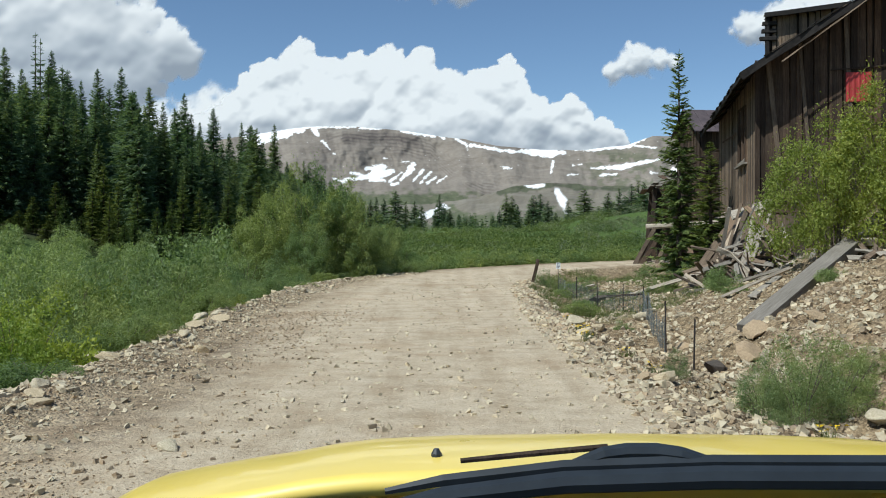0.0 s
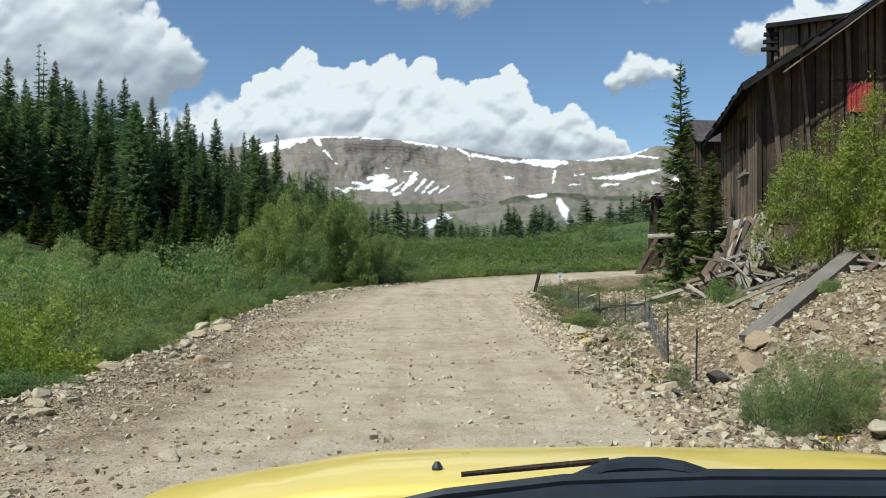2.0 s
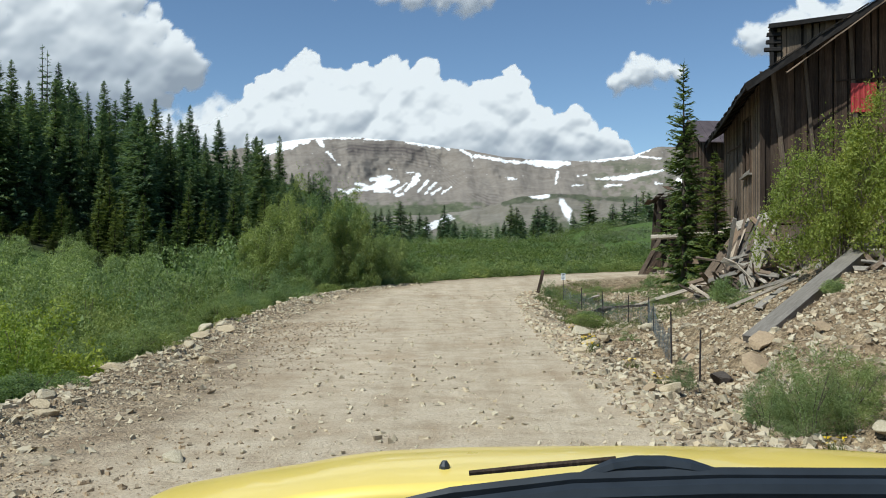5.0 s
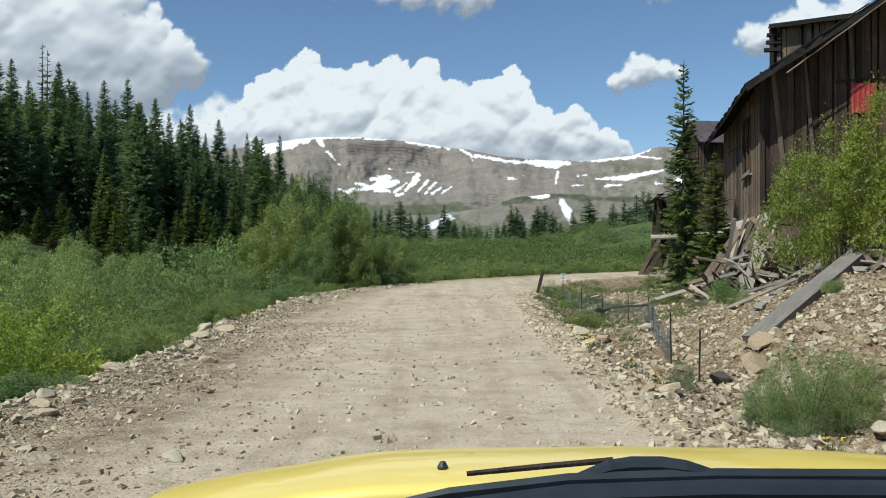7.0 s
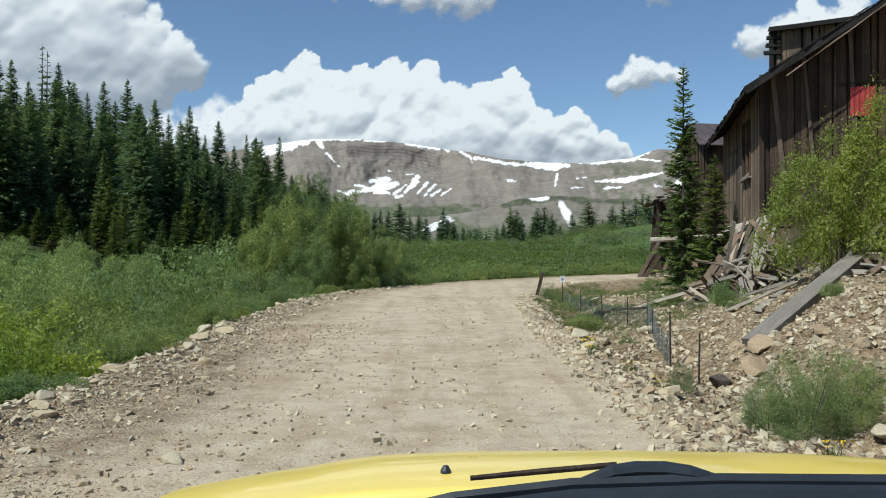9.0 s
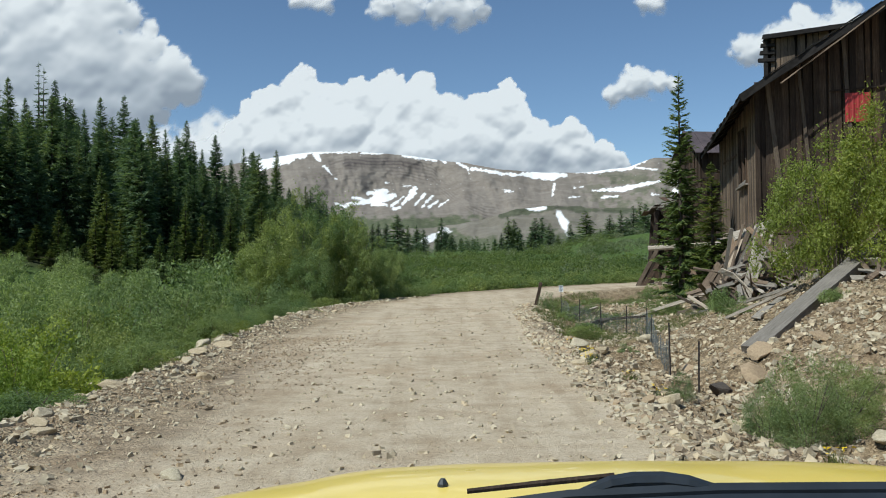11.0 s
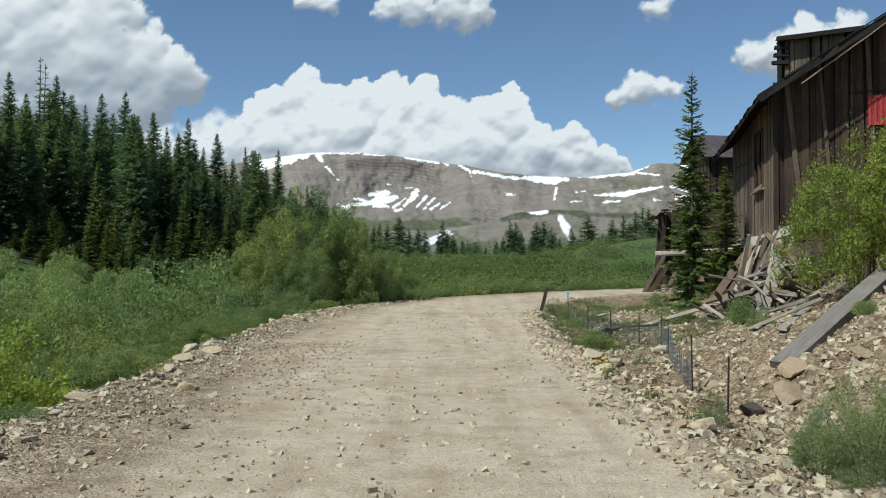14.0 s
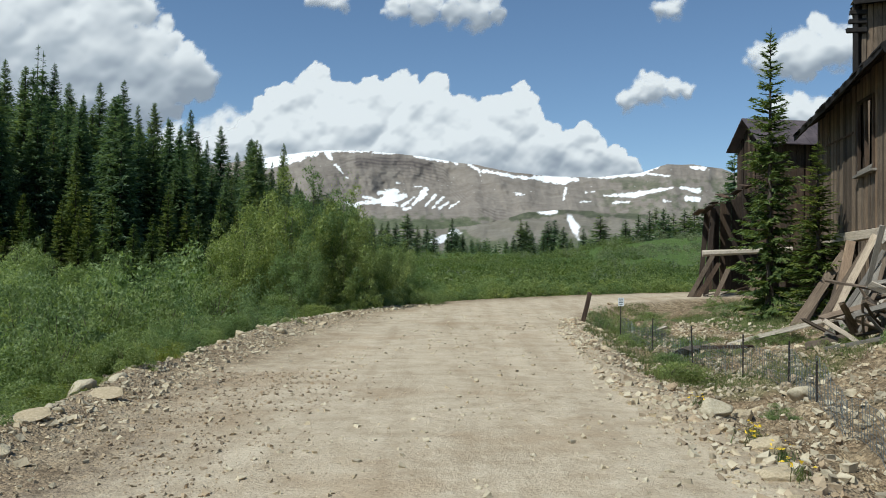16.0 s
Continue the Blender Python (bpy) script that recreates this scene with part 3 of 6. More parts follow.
# ------------------------------------------------------------ clouds
def build_cloud(name, puffs, label, seed, soft=0.12, step_px=2.4, small=1.0, base=None, bright=0.0):
    """A flat sheet on the angular chart, toned from a cauliflower relief: large puffs (px, py, r), each grown over with
    smaller ones, thinning out at the edge.
    """
    r = np.random.default_rng(seed)
    all_ = [(x, y, q, 0.0) for x, y, q in puffs]
    for x, y, q in puffs:
        for ratio, count, lift in ((0.5, 9, 0.55), (0.28, 22, 0.8)):
            for _ in range(int(count * small)):
                a, k = r.uniform(0, 6.28), r.uniform(0.25, 0.97)
                all_.append((x + q * k * math.cos(a), y + q * k * math.sin(a), q * ratio * r.uniform(0.7, 1.2), q * math.sqrt(1 - k * k) * lift))
    x0, x1 = min(p[0] - p[2] for p in all_) - 25, max(p[0] + p[2] for p in all_) + 25
    y0, y1 = min(p[1] - p[2] for p in all_) - 20, max(p[1] + p[2] for p in all_) + 20
    P, E = np.meshgrid(np.arange(x0, x1, step_px), np.arange(y0, y1, step_px))
    w1, w2 = fbm(P * 0.03, E * 0.03, 5, seed), fbm(P * 0.03, E * 0.03, 5, seed + 9)
    v1, v2 = fbm(P * 0.11, E * 0.11, 4, seed + 3), fbm(P * 0.11, E * 0.11, 4, seed + 5)
    Q, R = P + 26 * (w1 - 0.5) + 8 * (v1 - 0.5), E + 26 * (w2 - 0.5) + 8 * (v2 - 0.5)
    acc, body = np.zeros(P.shape), np.full(P.shape, -1e3)
    for cx, cy, q, lift in all_:
        d2 = ((Q - cx) ** 2 + (R - cy) ** 2) / q ** 2
        h = np.where(d2 < 1, lift + q * np.sqrt(np.clip(1 - d2, 0, 1)), 0)
        acc += np.expm1(h / 7.0)
        body = np.maximum(body, 1 - d2) if q > 16 else body
    relief = 7.0 * np.log1p(acc)
    relief = relief * step(body, -0.05, 0.5) + 10 * fbm(P * 0.06, E * 0.06, 5, seed + 40, 0.55)

    def soften(a, times):
        a = a.copy()
        for _ in range(times):
            a[1:-1, 1:-1] = (a[1:-1, 1:-1] * 2 + a[:-2, 1:-1] + a[2:, 1:-1] + a[1:-1, :-2] + a[1:-1, 2:]) / 6
        return a

    # painted shading from above left: thin is high on lit tops, low on undersides
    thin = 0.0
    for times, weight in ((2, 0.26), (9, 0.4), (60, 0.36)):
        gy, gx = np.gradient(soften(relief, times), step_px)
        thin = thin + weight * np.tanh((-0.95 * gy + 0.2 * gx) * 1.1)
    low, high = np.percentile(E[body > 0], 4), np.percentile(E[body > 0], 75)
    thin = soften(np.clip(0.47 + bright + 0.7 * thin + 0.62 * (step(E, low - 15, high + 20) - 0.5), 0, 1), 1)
    wisp = fbm(P * 0.05, E * 0.06, 5, seed + 30) - 0.5
    cover = step(body + (0.2 + 1.3 * soft) * wisp * (0.4 + 0.6 * np.clip(1 - body, 0, 1)), 0.0, 0.1 + 0.6 * soft)
    if base is not None:
        cover = cover * (0.25 + 0.75 * step(E + 30 * (w2 - 0.5), base - 20, base + 45))
    dist = np.full(P.shape, 4250.0 + seed * 1.4)
    keep = cover > 0.002
    ny, nx = P.shape
    g = np.arange(nx * ny).reshape(ny, nx)
    quads = np.stack([g[:-1, :-1], g[:-1, 1:], g[1:, 1:], g[1:, :-1]], -1).reshape(-1, 4)
    quads = quads[keep.ravel()[quads].any(1)]
    V = np.stack([P / F * dist, dist, 1.72 + E / F * dist], -1).reshape(-1, 3)
    used = np.unique(quads)
    back = np.full(len(V), -1)
    back[used] = np.arange(len(used))
    ob = raw(name, V[used], back[quads], CLOUD, smooth=True)
    put_attr(ob, "cover", cover.ravel()[used])
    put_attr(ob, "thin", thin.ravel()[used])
    tagged(ob, label, "cloud", kind="structure")


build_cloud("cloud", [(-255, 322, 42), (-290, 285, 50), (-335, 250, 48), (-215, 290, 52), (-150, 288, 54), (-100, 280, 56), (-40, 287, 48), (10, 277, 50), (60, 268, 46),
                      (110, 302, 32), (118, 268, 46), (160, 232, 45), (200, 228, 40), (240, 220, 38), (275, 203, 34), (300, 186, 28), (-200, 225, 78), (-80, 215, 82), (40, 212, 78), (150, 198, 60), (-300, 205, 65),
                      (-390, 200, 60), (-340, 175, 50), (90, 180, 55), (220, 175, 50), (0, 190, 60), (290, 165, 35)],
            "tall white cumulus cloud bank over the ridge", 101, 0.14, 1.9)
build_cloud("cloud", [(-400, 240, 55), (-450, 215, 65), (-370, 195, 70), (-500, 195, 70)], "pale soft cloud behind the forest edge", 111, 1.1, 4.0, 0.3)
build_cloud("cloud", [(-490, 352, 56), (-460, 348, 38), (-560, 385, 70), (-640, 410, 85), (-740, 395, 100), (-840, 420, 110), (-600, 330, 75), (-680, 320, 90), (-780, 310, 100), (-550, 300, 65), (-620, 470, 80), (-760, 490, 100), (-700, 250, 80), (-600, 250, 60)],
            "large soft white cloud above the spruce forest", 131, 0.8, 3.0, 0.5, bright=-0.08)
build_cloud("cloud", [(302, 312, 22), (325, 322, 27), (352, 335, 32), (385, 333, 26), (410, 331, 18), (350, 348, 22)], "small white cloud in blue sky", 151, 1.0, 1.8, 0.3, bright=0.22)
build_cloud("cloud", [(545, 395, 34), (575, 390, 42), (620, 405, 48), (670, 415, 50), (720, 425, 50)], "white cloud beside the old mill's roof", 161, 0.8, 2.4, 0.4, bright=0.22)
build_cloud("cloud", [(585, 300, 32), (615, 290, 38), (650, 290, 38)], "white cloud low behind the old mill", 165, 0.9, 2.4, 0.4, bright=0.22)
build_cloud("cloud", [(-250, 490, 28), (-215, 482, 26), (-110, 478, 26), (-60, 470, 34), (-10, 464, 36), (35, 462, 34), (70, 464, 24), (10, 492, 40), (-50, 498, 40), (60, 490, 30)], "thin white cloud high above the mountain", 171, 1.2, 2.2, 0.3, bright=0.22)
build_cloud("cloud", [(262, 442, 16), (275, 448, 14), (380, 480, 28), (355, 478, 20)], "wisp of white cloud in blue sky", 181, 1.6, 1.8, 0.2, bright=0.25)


# ------------------------------------------------------------ plants
def kites(centre, along, across, rng=None):
    """Leaves: one pointed triangle at each centre."""
    n = len(centre)
    V = np.empty((n, 3, 3))
    V[:, 0] = centre - along + across
    V[:, 1] = centre - along - across
    V[:, 2] = centre + along
    return V.reshape(-1, 3), np.arange(n * 3).reshape(n, 3)


def unit(v):
    return v / np.maximum(np.linalg.norm(v, axis=-1, keepdims=True), 1e-9)


def spruce_crown(rng, H=10.0, R=1.5, gap=0.26, per=7, sprays=8, bare=0.05, thin=0.0, clump=1.0):
    C, A, B = [], [], []
    h = bare * H
    while h < H * 0.985:
        k = h / H
        r = R * (1 - k) ** 0.75 * (0.82 + 0.3 * rng.random()) + 0.04
        if k < 0.12:
            r *= 0.75 + 2 * k
        for b in range(max(5, int(per * (0.8 + 0.35 * (1 - k))))):
            if rng.random() < thin:
                continue
            az = rng.uniform(0, 2 * math.pi)
            L = r * rng.uniform(0.68, 1.08)
            droop = rng.uniform(-0.45, -0.1) + 0.65 * k ** 1.5
            d = np.array([math.cos(az), math.sin(az), droop])
            side = np.array([-math.sin(az), math.cos(az), 0])
            m = max(3, int(sprays * (0.5 + 0.8 * L / R)))
            s = (np.arange(m) + rng.random(m)) / m
            s = 0.08 + 0.92 * s ** 0.85
            pos = np.array([0, 0, h + rng.uniform(-0.1, 0.1)]) + d * (s * L)[:, None] + np.array([0, 0, 1.0]) * (0.22 * L * (s ** 2))[:, None]
            sg = np.where(rng.random(m) < 0.5, -1, 1)[:, None]
            out = unit(d * 0.8 + side * sg * rng.uniform(0.2, 1.1, (m, 1)) + np.array([0, 0, -0.22]) + rng.normal(0, 0.15, (m, 3)))
            size = (0.15 + 0.2 * (1 - s) * min(1, L)) * clump * (0.5 + 0.5 * min(1, L))
            pos = pos + out * size[:, None] * 0.6
            C.append(pos)
            A.append(out * size[:, None])
            nrm = unit(np.array([0, 0, 1.0]) + rng.normal(0, 0.45, (m, 3)))
            B.append(unit(np.cross(out, nrm)) * size[:, None] * 0.38)
        h += gap * (0.75 + 0.5 * rng.random())
    n = 6
    C.append(np.column_stack([rng.normal(0, 0.02, n), rng.normal(0, 0.02, n), H - np.arange(n) * 0.07]))
    A.append(np.tile([0, 0, 0.1], (n, 1)))
    B.append(unit(rng.normal(0, 1, (n, 3)) * [1, 1, 0]) * 0.03)
    return kites(np.concatenate(C), np.concatenate(A), np.concatenate(B))


def mesh_of(name, V, f, mat):
    ob = raw(name, V, f, mat)
    me = ob.data
    bpy.data.objects.remove(ob)
    return me


def trunk_mesh(H, r):
    bm = rod([(0, 0, -0.5), (0, 0, 0), (0.03, 0.02, H * 0.4), (0, 0, H * 0.97)], [r * 1.3, r, r * 0.6, 0.012], 7)
    me = bpy.data.meshes.new("trunk")
    bm.to_mesh(me)
    bm.free()
    me.materials.append(BARK)
    return me


def plant(name, meshes, x, y, z, scale, rot, label, category, group):
    e = empty(name, Matrix.LocRotScale((x, y, z), Euler((0, 0, rot)), scale))
    for pname, me in meshes:
        c = new(pname, me)
        c.parent = e
    return tagged(e, label, category, group)


rng = np.random.default_rng(4)
SPRUCE = [(("trunk", trunk_mesh(10, 0.15)), ("crown", mesh_of("crown", *spruce_crown(rng, 10, r, g, p, s, 0.04, th), NEEDLE)))
          for r, g, p, s, th in ((2.1, 0.17, 10, 11, 0.04), (1.85, 0.18, 10, 11, 0.05), (2.35, 0.17, 10, 11, 0.04), (1.65, 0.18, 10, 10, 0.06))]
PINE_THIN = (("trunk", trunk_mesh(10, 0.14)), ("crown", mesh_of("crown", *spruce_crown(rng, 10, 1.2, 0.55, 5, 7, 0.3, 0.2, 1.2), NEEDLE)))
SPRUCE_NEAR = (("trunk", trunk_mesh(10, 0.15)), ("crown", mesh_of("crown", *spruce_crown(rng, 10, 1.5, 0.2, 9, 15, 0.02, 0.12, 0.8), NEEDLE_LIGHT)))
SPRUCE_FAR = [(("trunk", trunk_mesh(10, 0.2)), ("crown", mesh_of("crown", *spruce_crown(rng, 10, r, 0.34, 9, 5, 0.03, 0.03, 1.8), NEEDLE))) for r in (2.3, 2.7, 2.0)]


def spruce(px, py, D, kind=0, wide=1.0, label="dark green spruce tree in the dense hillside forest", group="spruces of the forest"):
    """A spruce at distance D whose tip stands at (px, py) of the angular chart."""
    x, top = px / F * D, 1.72 + py / F * D
    z = hz(x, D)
    H = max(1.2, top - z)
    meshes = kind if isinstance(kind, tuple) else SPRUCE[kind % 4]
    s = H / 10
    w = max(0.42, s) * wide * 1.05
    plant("spruce_tree", meshes, x, D, z - 0.05, (w, w, s), (px * 1.7 + D) % 6.28, label, "tree", group)


# the forest's skyline high on the hillside: the tip on the angular chart; its distance follows the ridge
RIDGE_X, RIDGE_D = (-1200, -776, -719, -640, -566, -500, -450, -340, -246, -180), (150, 168, 172, 165, 157, 180, 195, 222, 232, 240)


def ridge_far(px):
    return float(np.interp(px, RIDGE_X, RIDGE_D))


for i, (px, py) in enumerate(((-776, 358), (-692, 352), (-664, 318), (-640, 300), (-611, 320), (-569, 323), (-519, 288), (-495, 262),
                              (-458, 276), (-430, 225), (-406, 250), (-356, 226), (-339, 220), (-298, 222), (-276, 155), (-246, 158),
                              (-745, 320), (-660, 290), (-590, 285), (-545, 282), (-475, 250), (-445, 240), (-378, 205), (-318, 190))):
    spruce(px, py, ridge_far(px) + 6 * math.sin(i * 2.3), i, 0.92)
for px, py in ((-721, 385), (-712, 372)):
    spruce(px, py, ridge_far(px), PINE_THIN, 1.0, "thin half-bare spruce standing above the forest")
SKY_X, SKY_E = (-1250, -790, -700, -570, -500, -430, -350, -290, -240, -180), (420, 335, 345, 300, 260, 235, 205, 190, 140, 90)
inner = [[], [], 0]
for i in range(270):
    px = rng.uniform(-930, -190)
    near = float(np.interp(px, (-900, -560, -400, -250, -190), (62, 66, 80, 120, 170)))
    D = near + (ridge_far(px) - near) * rng.random() ** 0.8
    x = px / F * D
    foot = hz(x, D)
    py = min((foot + rng.uniform(11, 20) - 1.72) / D * F, float(np.interp(px, SKY_X, SKY_E)) * rng.uniform(0.6, 0.88))
    if py < (foot + 5 - 1.72) / D * F:
        continue
    if D < 105:
        spruce(px, py, D, int(rng.integers(0, 4)), rng.uniform(0.85, 1.1))
    else:
        H = 1.72 + py / F * D - foot
        V, f = spruce_crown(rng, H, 0.2 * H * rng.uniform(0.85, 1.1), 0.42, 9, 6, 0.03, 0.04, 1.9)
        inner[0].append(V + [x, D, foot - 0.1])
        inner[1].append(f + inner[2])
        inner[2] += len(V)
tagged(raw("inner_forest", np.concatenate(inner[0]), np.concatenate(inner[1]), NEEDLE), "dense dark spruce forest climbing the hillside", "forest", kind="stuff")
for i in range(34):
    px = rng.uniform(-275, -140)
    D = rng.uniform(215, 265)
    top = float(np.interp(px, (-276, -246, -200, -150), (150, 145, 122, 98))) * rng.uniform(0.75, 1.0)
    spruce(px, top, D, SPRUCE_FAR[i % 3], rng.uniform(0.9, 1.2))
for i in range(46):
    px = rng.uniform(-930, -330)
    D = float(np.interp(px, (-900, -560, -330), (60, 64, 84))) + rng.uniform(0, 14)
    x = px / F * D
    spruce(px, (hz(x, D) + rng.uniform(6, 13) - 1.72) / D * F, D, int(rng.integers(0, 4)), rng.uniform(0.9, 1.15))
# young spruces at the foot of the forest
for px, py, D in ((-590, 95, 58), (-545, 60, 56), (-600, 150, 61), (-430, 110, 66), (-640, 60, 57), (-480, 90, 62), (-380, 120, 70), (-575, 120, 60), (-540, 118, 59), (-563, 45, 55), (-505, 75, 58), (-325, 130, 78), (-300, 118, 80), (-460, 130, 66),
                  (-700, 50, 56), (-725, 95, 60), (-620, 110, 60), (-775, 110, 62), (-750, 70, 58), (-738, 130, 64), (-790, 80, 57), (-815, 120, 60), (-765, 45, 55), (-685, 120, 63), (-410, 90, 64), (-355, 100, 72), (-670, 95, 60)):
    spruce(px, py, D, SPRUCE_NEAR, 1.45, "young bright green spruce at the forest edge")
for px, py, D in ((438, 212, 84), (462, 196, 88), (476, 205, 92), (492, 196, 86), (508, 190, 90), (452, 170, 80)):
    spruce(px, py, D, SPRUCE_FAR[px % 3], 0.9, "spruce behind the collapsed shed", "spruces of the valley")
# spruces scattered over the valley
for i, (px, py) in enumerate(((-238, 150), (-225, 140), (-215, 128), (-200, 120), (-180, 118), (-160, 100), (-145, 95), (-128, 88), (-118, 92), (-104, 90), (-84, 105), (-66, 85), (-50, 86), (-38, 78), (-90, 72),
                              (-6, 98), (2, 80), (-14, 70), (12, 72), (28, 62), (42, 58), (70, 52), (88, 60), (112, 98), (122, 95), (132, 78), (100, 70), (152, 70), (160, 96), (172, 98), (186, 86), (200, 66),
                              (222, 84), (232, 66), (250, 108), (258, 80), (275, 76), (292, 100), (300, 84), (312, 108), (322, 96), (334, 116), (346, 122), (356, 120), (366, 110), (376, 112), (392, 118), (410, 124), (430, 130), (452, 150), (470, 160), (480, 152))):
    spruce(px, py, 320 + (i * 37) % 120 - (60 if px > 280 else 0), SPRUCE_FAR[i % 3], rng.uniform(1.2, 1.7), "dark spruce standing in the open valley", "spruces of the valley")


def build_far_woods():
    r = np.random.default_rng(44)
    Vs, Fs, o = [], [], 0
    for i in range(170):
        px = r.uniform(15, 125) if i < 55 else r.uniform(285, 540)
        D = r.uniform(300, 430)
        top = np.interp(px, (0, 40, 120, 280, 340, 420, 520), (48, 58, 54, 62, 80, 92, 110)) + r.uniform(-14, 8)
        V, f = spruce_crown(r, 10, 1.9, 0.9, 6, 3, 0.03, 0.0, 3.4)
        H = r.uniform(9, 13)
        Vs.append(V * [H / 10, H / 10, H / 10] + [px / F * D, D, 1.72 + top / F * D - H])
        Fs.append(f + o)
        o += len(V)
    tagged(raw("far_woods", np.concatenate(Vs), np.concatenate(Fs), NEEDLE), "dark spruce woods at the foot of the mountain", "woods", kind="stuff")


build_far_woods()


def shrub_mesh(rng, leaves, size, W=1.0, H=1.5, lobes=46, open_=0.3, narrow=0.42, twigs=0.07, mounds=0):
    """Leaf clusters set over an uneven dome of height H and half width W, or over several smaller mounds that make up the dome."""
    k = np.arange(lobes) + 0.5
    up = 1 - k / lobes * 1.02
    az = k * 2.39996 + rng.uniform(-0.35, 0.35, lobes)
    swell = 1 + 0.22 * np.sin(2 * az + rng.uniform(0, 6)) + 0.16 * np.sin(3 * az + 4 * up + rng.uniform(0, 6))
    depth = np.minimum(np.where(rng.random(lobes) < 0.8, rng.uniform(0.66, 0.98, lobes), rng.uniform(0.25, 0.6, lobes)) * swell, 0.98)
    ring = np.sqrt(np.clip(1 - up ** 2, 0, 1)) * 0.9 + 0.06
    lr = rng.uniform(0.75, 1.25, lobes) * 0.95 / math.sqrt(lobes) * min(W, H * 0.8) * 1.25
    ctr = np.column_stack([np.cos(az) * ring * depth * W * 0.86, np.sin(az) * ring * depth * W * 0.86, (0.1 + 0.8 * up.clip(0, 1) * depth) * H])
    if mounds:
        m = np.arange(mounds)
        maz, mk = m * 2.39996 + rng.uniform(0, 6), np.sqrt((m + 0.4) / mounds) * 0.62
        mh = H * rng.uniform(0.7, 1.0, mounds) * (1.08 - 0.4 * mk)
        mw = W * rng.uniform(0.42, 0.6, mounds)
        own = rng.integers(0, mounds, lobes)
        q = ring * depth
        lr = lr * 1.2
        ctr = np.column_stack([(np.cos(maz) * mk * W)[own] + np.cos(az) * q * mw[own], (np.sin(maz) * mk * W)[own] + np.sin(az) * q * mw[own], (0.06 + 0.86 * up.clip(0, 1) * depth) * mh[own]])
    which = rng.choice(lobes, leaves, p=lr ** 2 / (lr ** 2).sum())
    d = unit(rng.normal(0, 1, (leaves, 3)) + [0, 0, 0.35])
    r = lr[which] * (1 - open_ * rng.random(leaves) ** 2) * (1 + 0.2 * rng.normal(0, 0.7, leaves).clip(-1, 2))
    pos = ctr[which] + d * r[:, None] * [1, 1, 1.05]
    # twigs reach up past the outline
    tw = rng.random(leaves) < twigs
    pos[tw, 2] += rng.random(tw.sum()) ** 2 * 0.16 * H
    pos[:, 2] = np.abs(pos[:, 2]) + 0.01
    along = unit(rng.normal(0, 1, (leaves, 3)) + d * 0.35 + [0, 0, 0.35])
    nrm = unit(d * 1.2 + [0, 0, 0.4] + rng.normal(0, 0.45, (leaves, 3)))
    s = size * rng.uniform(0.6, 1.25, leaves)[:, None]
    across = unit(np.cross(along, nrm)) * s * narrow
    return kites(pos, along * s, across)


def stems_mesh(rng, W, H, n=9):
    Vs, Fs, base = [], [], 0
    for i in range(n):
        a, lean = rng.uniform(0, 6.28), rng.uniform(0.15, 0.6) * W
        pts = [(0.05 * W * math.cos(a), 0.05 * W * math.sin(a), -0.15), (0.4 * lean * math.cos(a), 0.4 * lean * math.sin(a), 0.3 * H), (lean * math.cos(a), lean * math.sin(a), rng.uniform(0.45, 0.7) * H)]
        for j, (p, r) in enumerate(zip(pts, (0.011, 0.008, 0.004))):
            for k in range(4):
                Vs.append((p[0] + r * math.cos(k * 1.571), p[1] + r * math.sin(k * 1.571), p[2]))
        for j in range(2):
            for k in range(4):
                o = base + 4 * j
                Fs.append((o + k, o + (k + 1) % 4, o + 4 + (k + 1) % 4, o + 4 + k))
        base += 12
    return mesh_of("branching", np.array(Vs), np.array(Fs), STEM)


def shrub_kind(leaves, size, mat, W=1.0, H=1.5, n=9, **k):
    return (("branching", stems_mesh(rng, W, H, n)), ("foliage", mesh_of("foliage", *shrub_mesh(rng, leaves, size, W, H, **k), mat)))


NEAR = [shrub_kind(16000, 0.023, m, narrow=0.5, lobes=n_, mounds=k_) for m, n_, k_ in ((WILLOW, 80, 6), (WILLOW, 60, 4), (WILLOW_GREY, 90, 7), (WILLOW_OLIVE, 70, 5), (WILLOW, 70, 3))]
NEAR_YELLOW = [shrub_kind(11000, 0.024, WILLOW_LIGHT, narrow=0.55, lobes=70, mounds=4) for _ in range(2)]
MID = [shrub_kind(9000, 0.028, m, narrow=0.5, lobes=n_, mounds=k_) for m, n_, k_ in ((WILLOW, 60, 5), (WILLOW, 50, 3), (WILLOW_GREY, 70, 6))]
FARS = [shrub_kind(1700, 0.05, m, n=4, narrow=0.5) for m in (WILLOW, WILLOW, WILLOW_GREY, WILLOW)]


def shrub(kind, x, y, w, h, label, group="willows along the road", sink=0.08):
    w = min(max(w, 0.52 * h), 1.5 * h)
    plant("willow_shrub", kind, x, y, hz(x, y) - sink, (w, w, h / 1.62), (x * 3.1 + y * 1.7) % 6.28, label, "shrub", group)


GREEN, YELLOW, GREY = "dense green willow shrub beside the gravel road", "bright yellow-green willow shrub beside the road", "grey-green willow shrub beside the road"
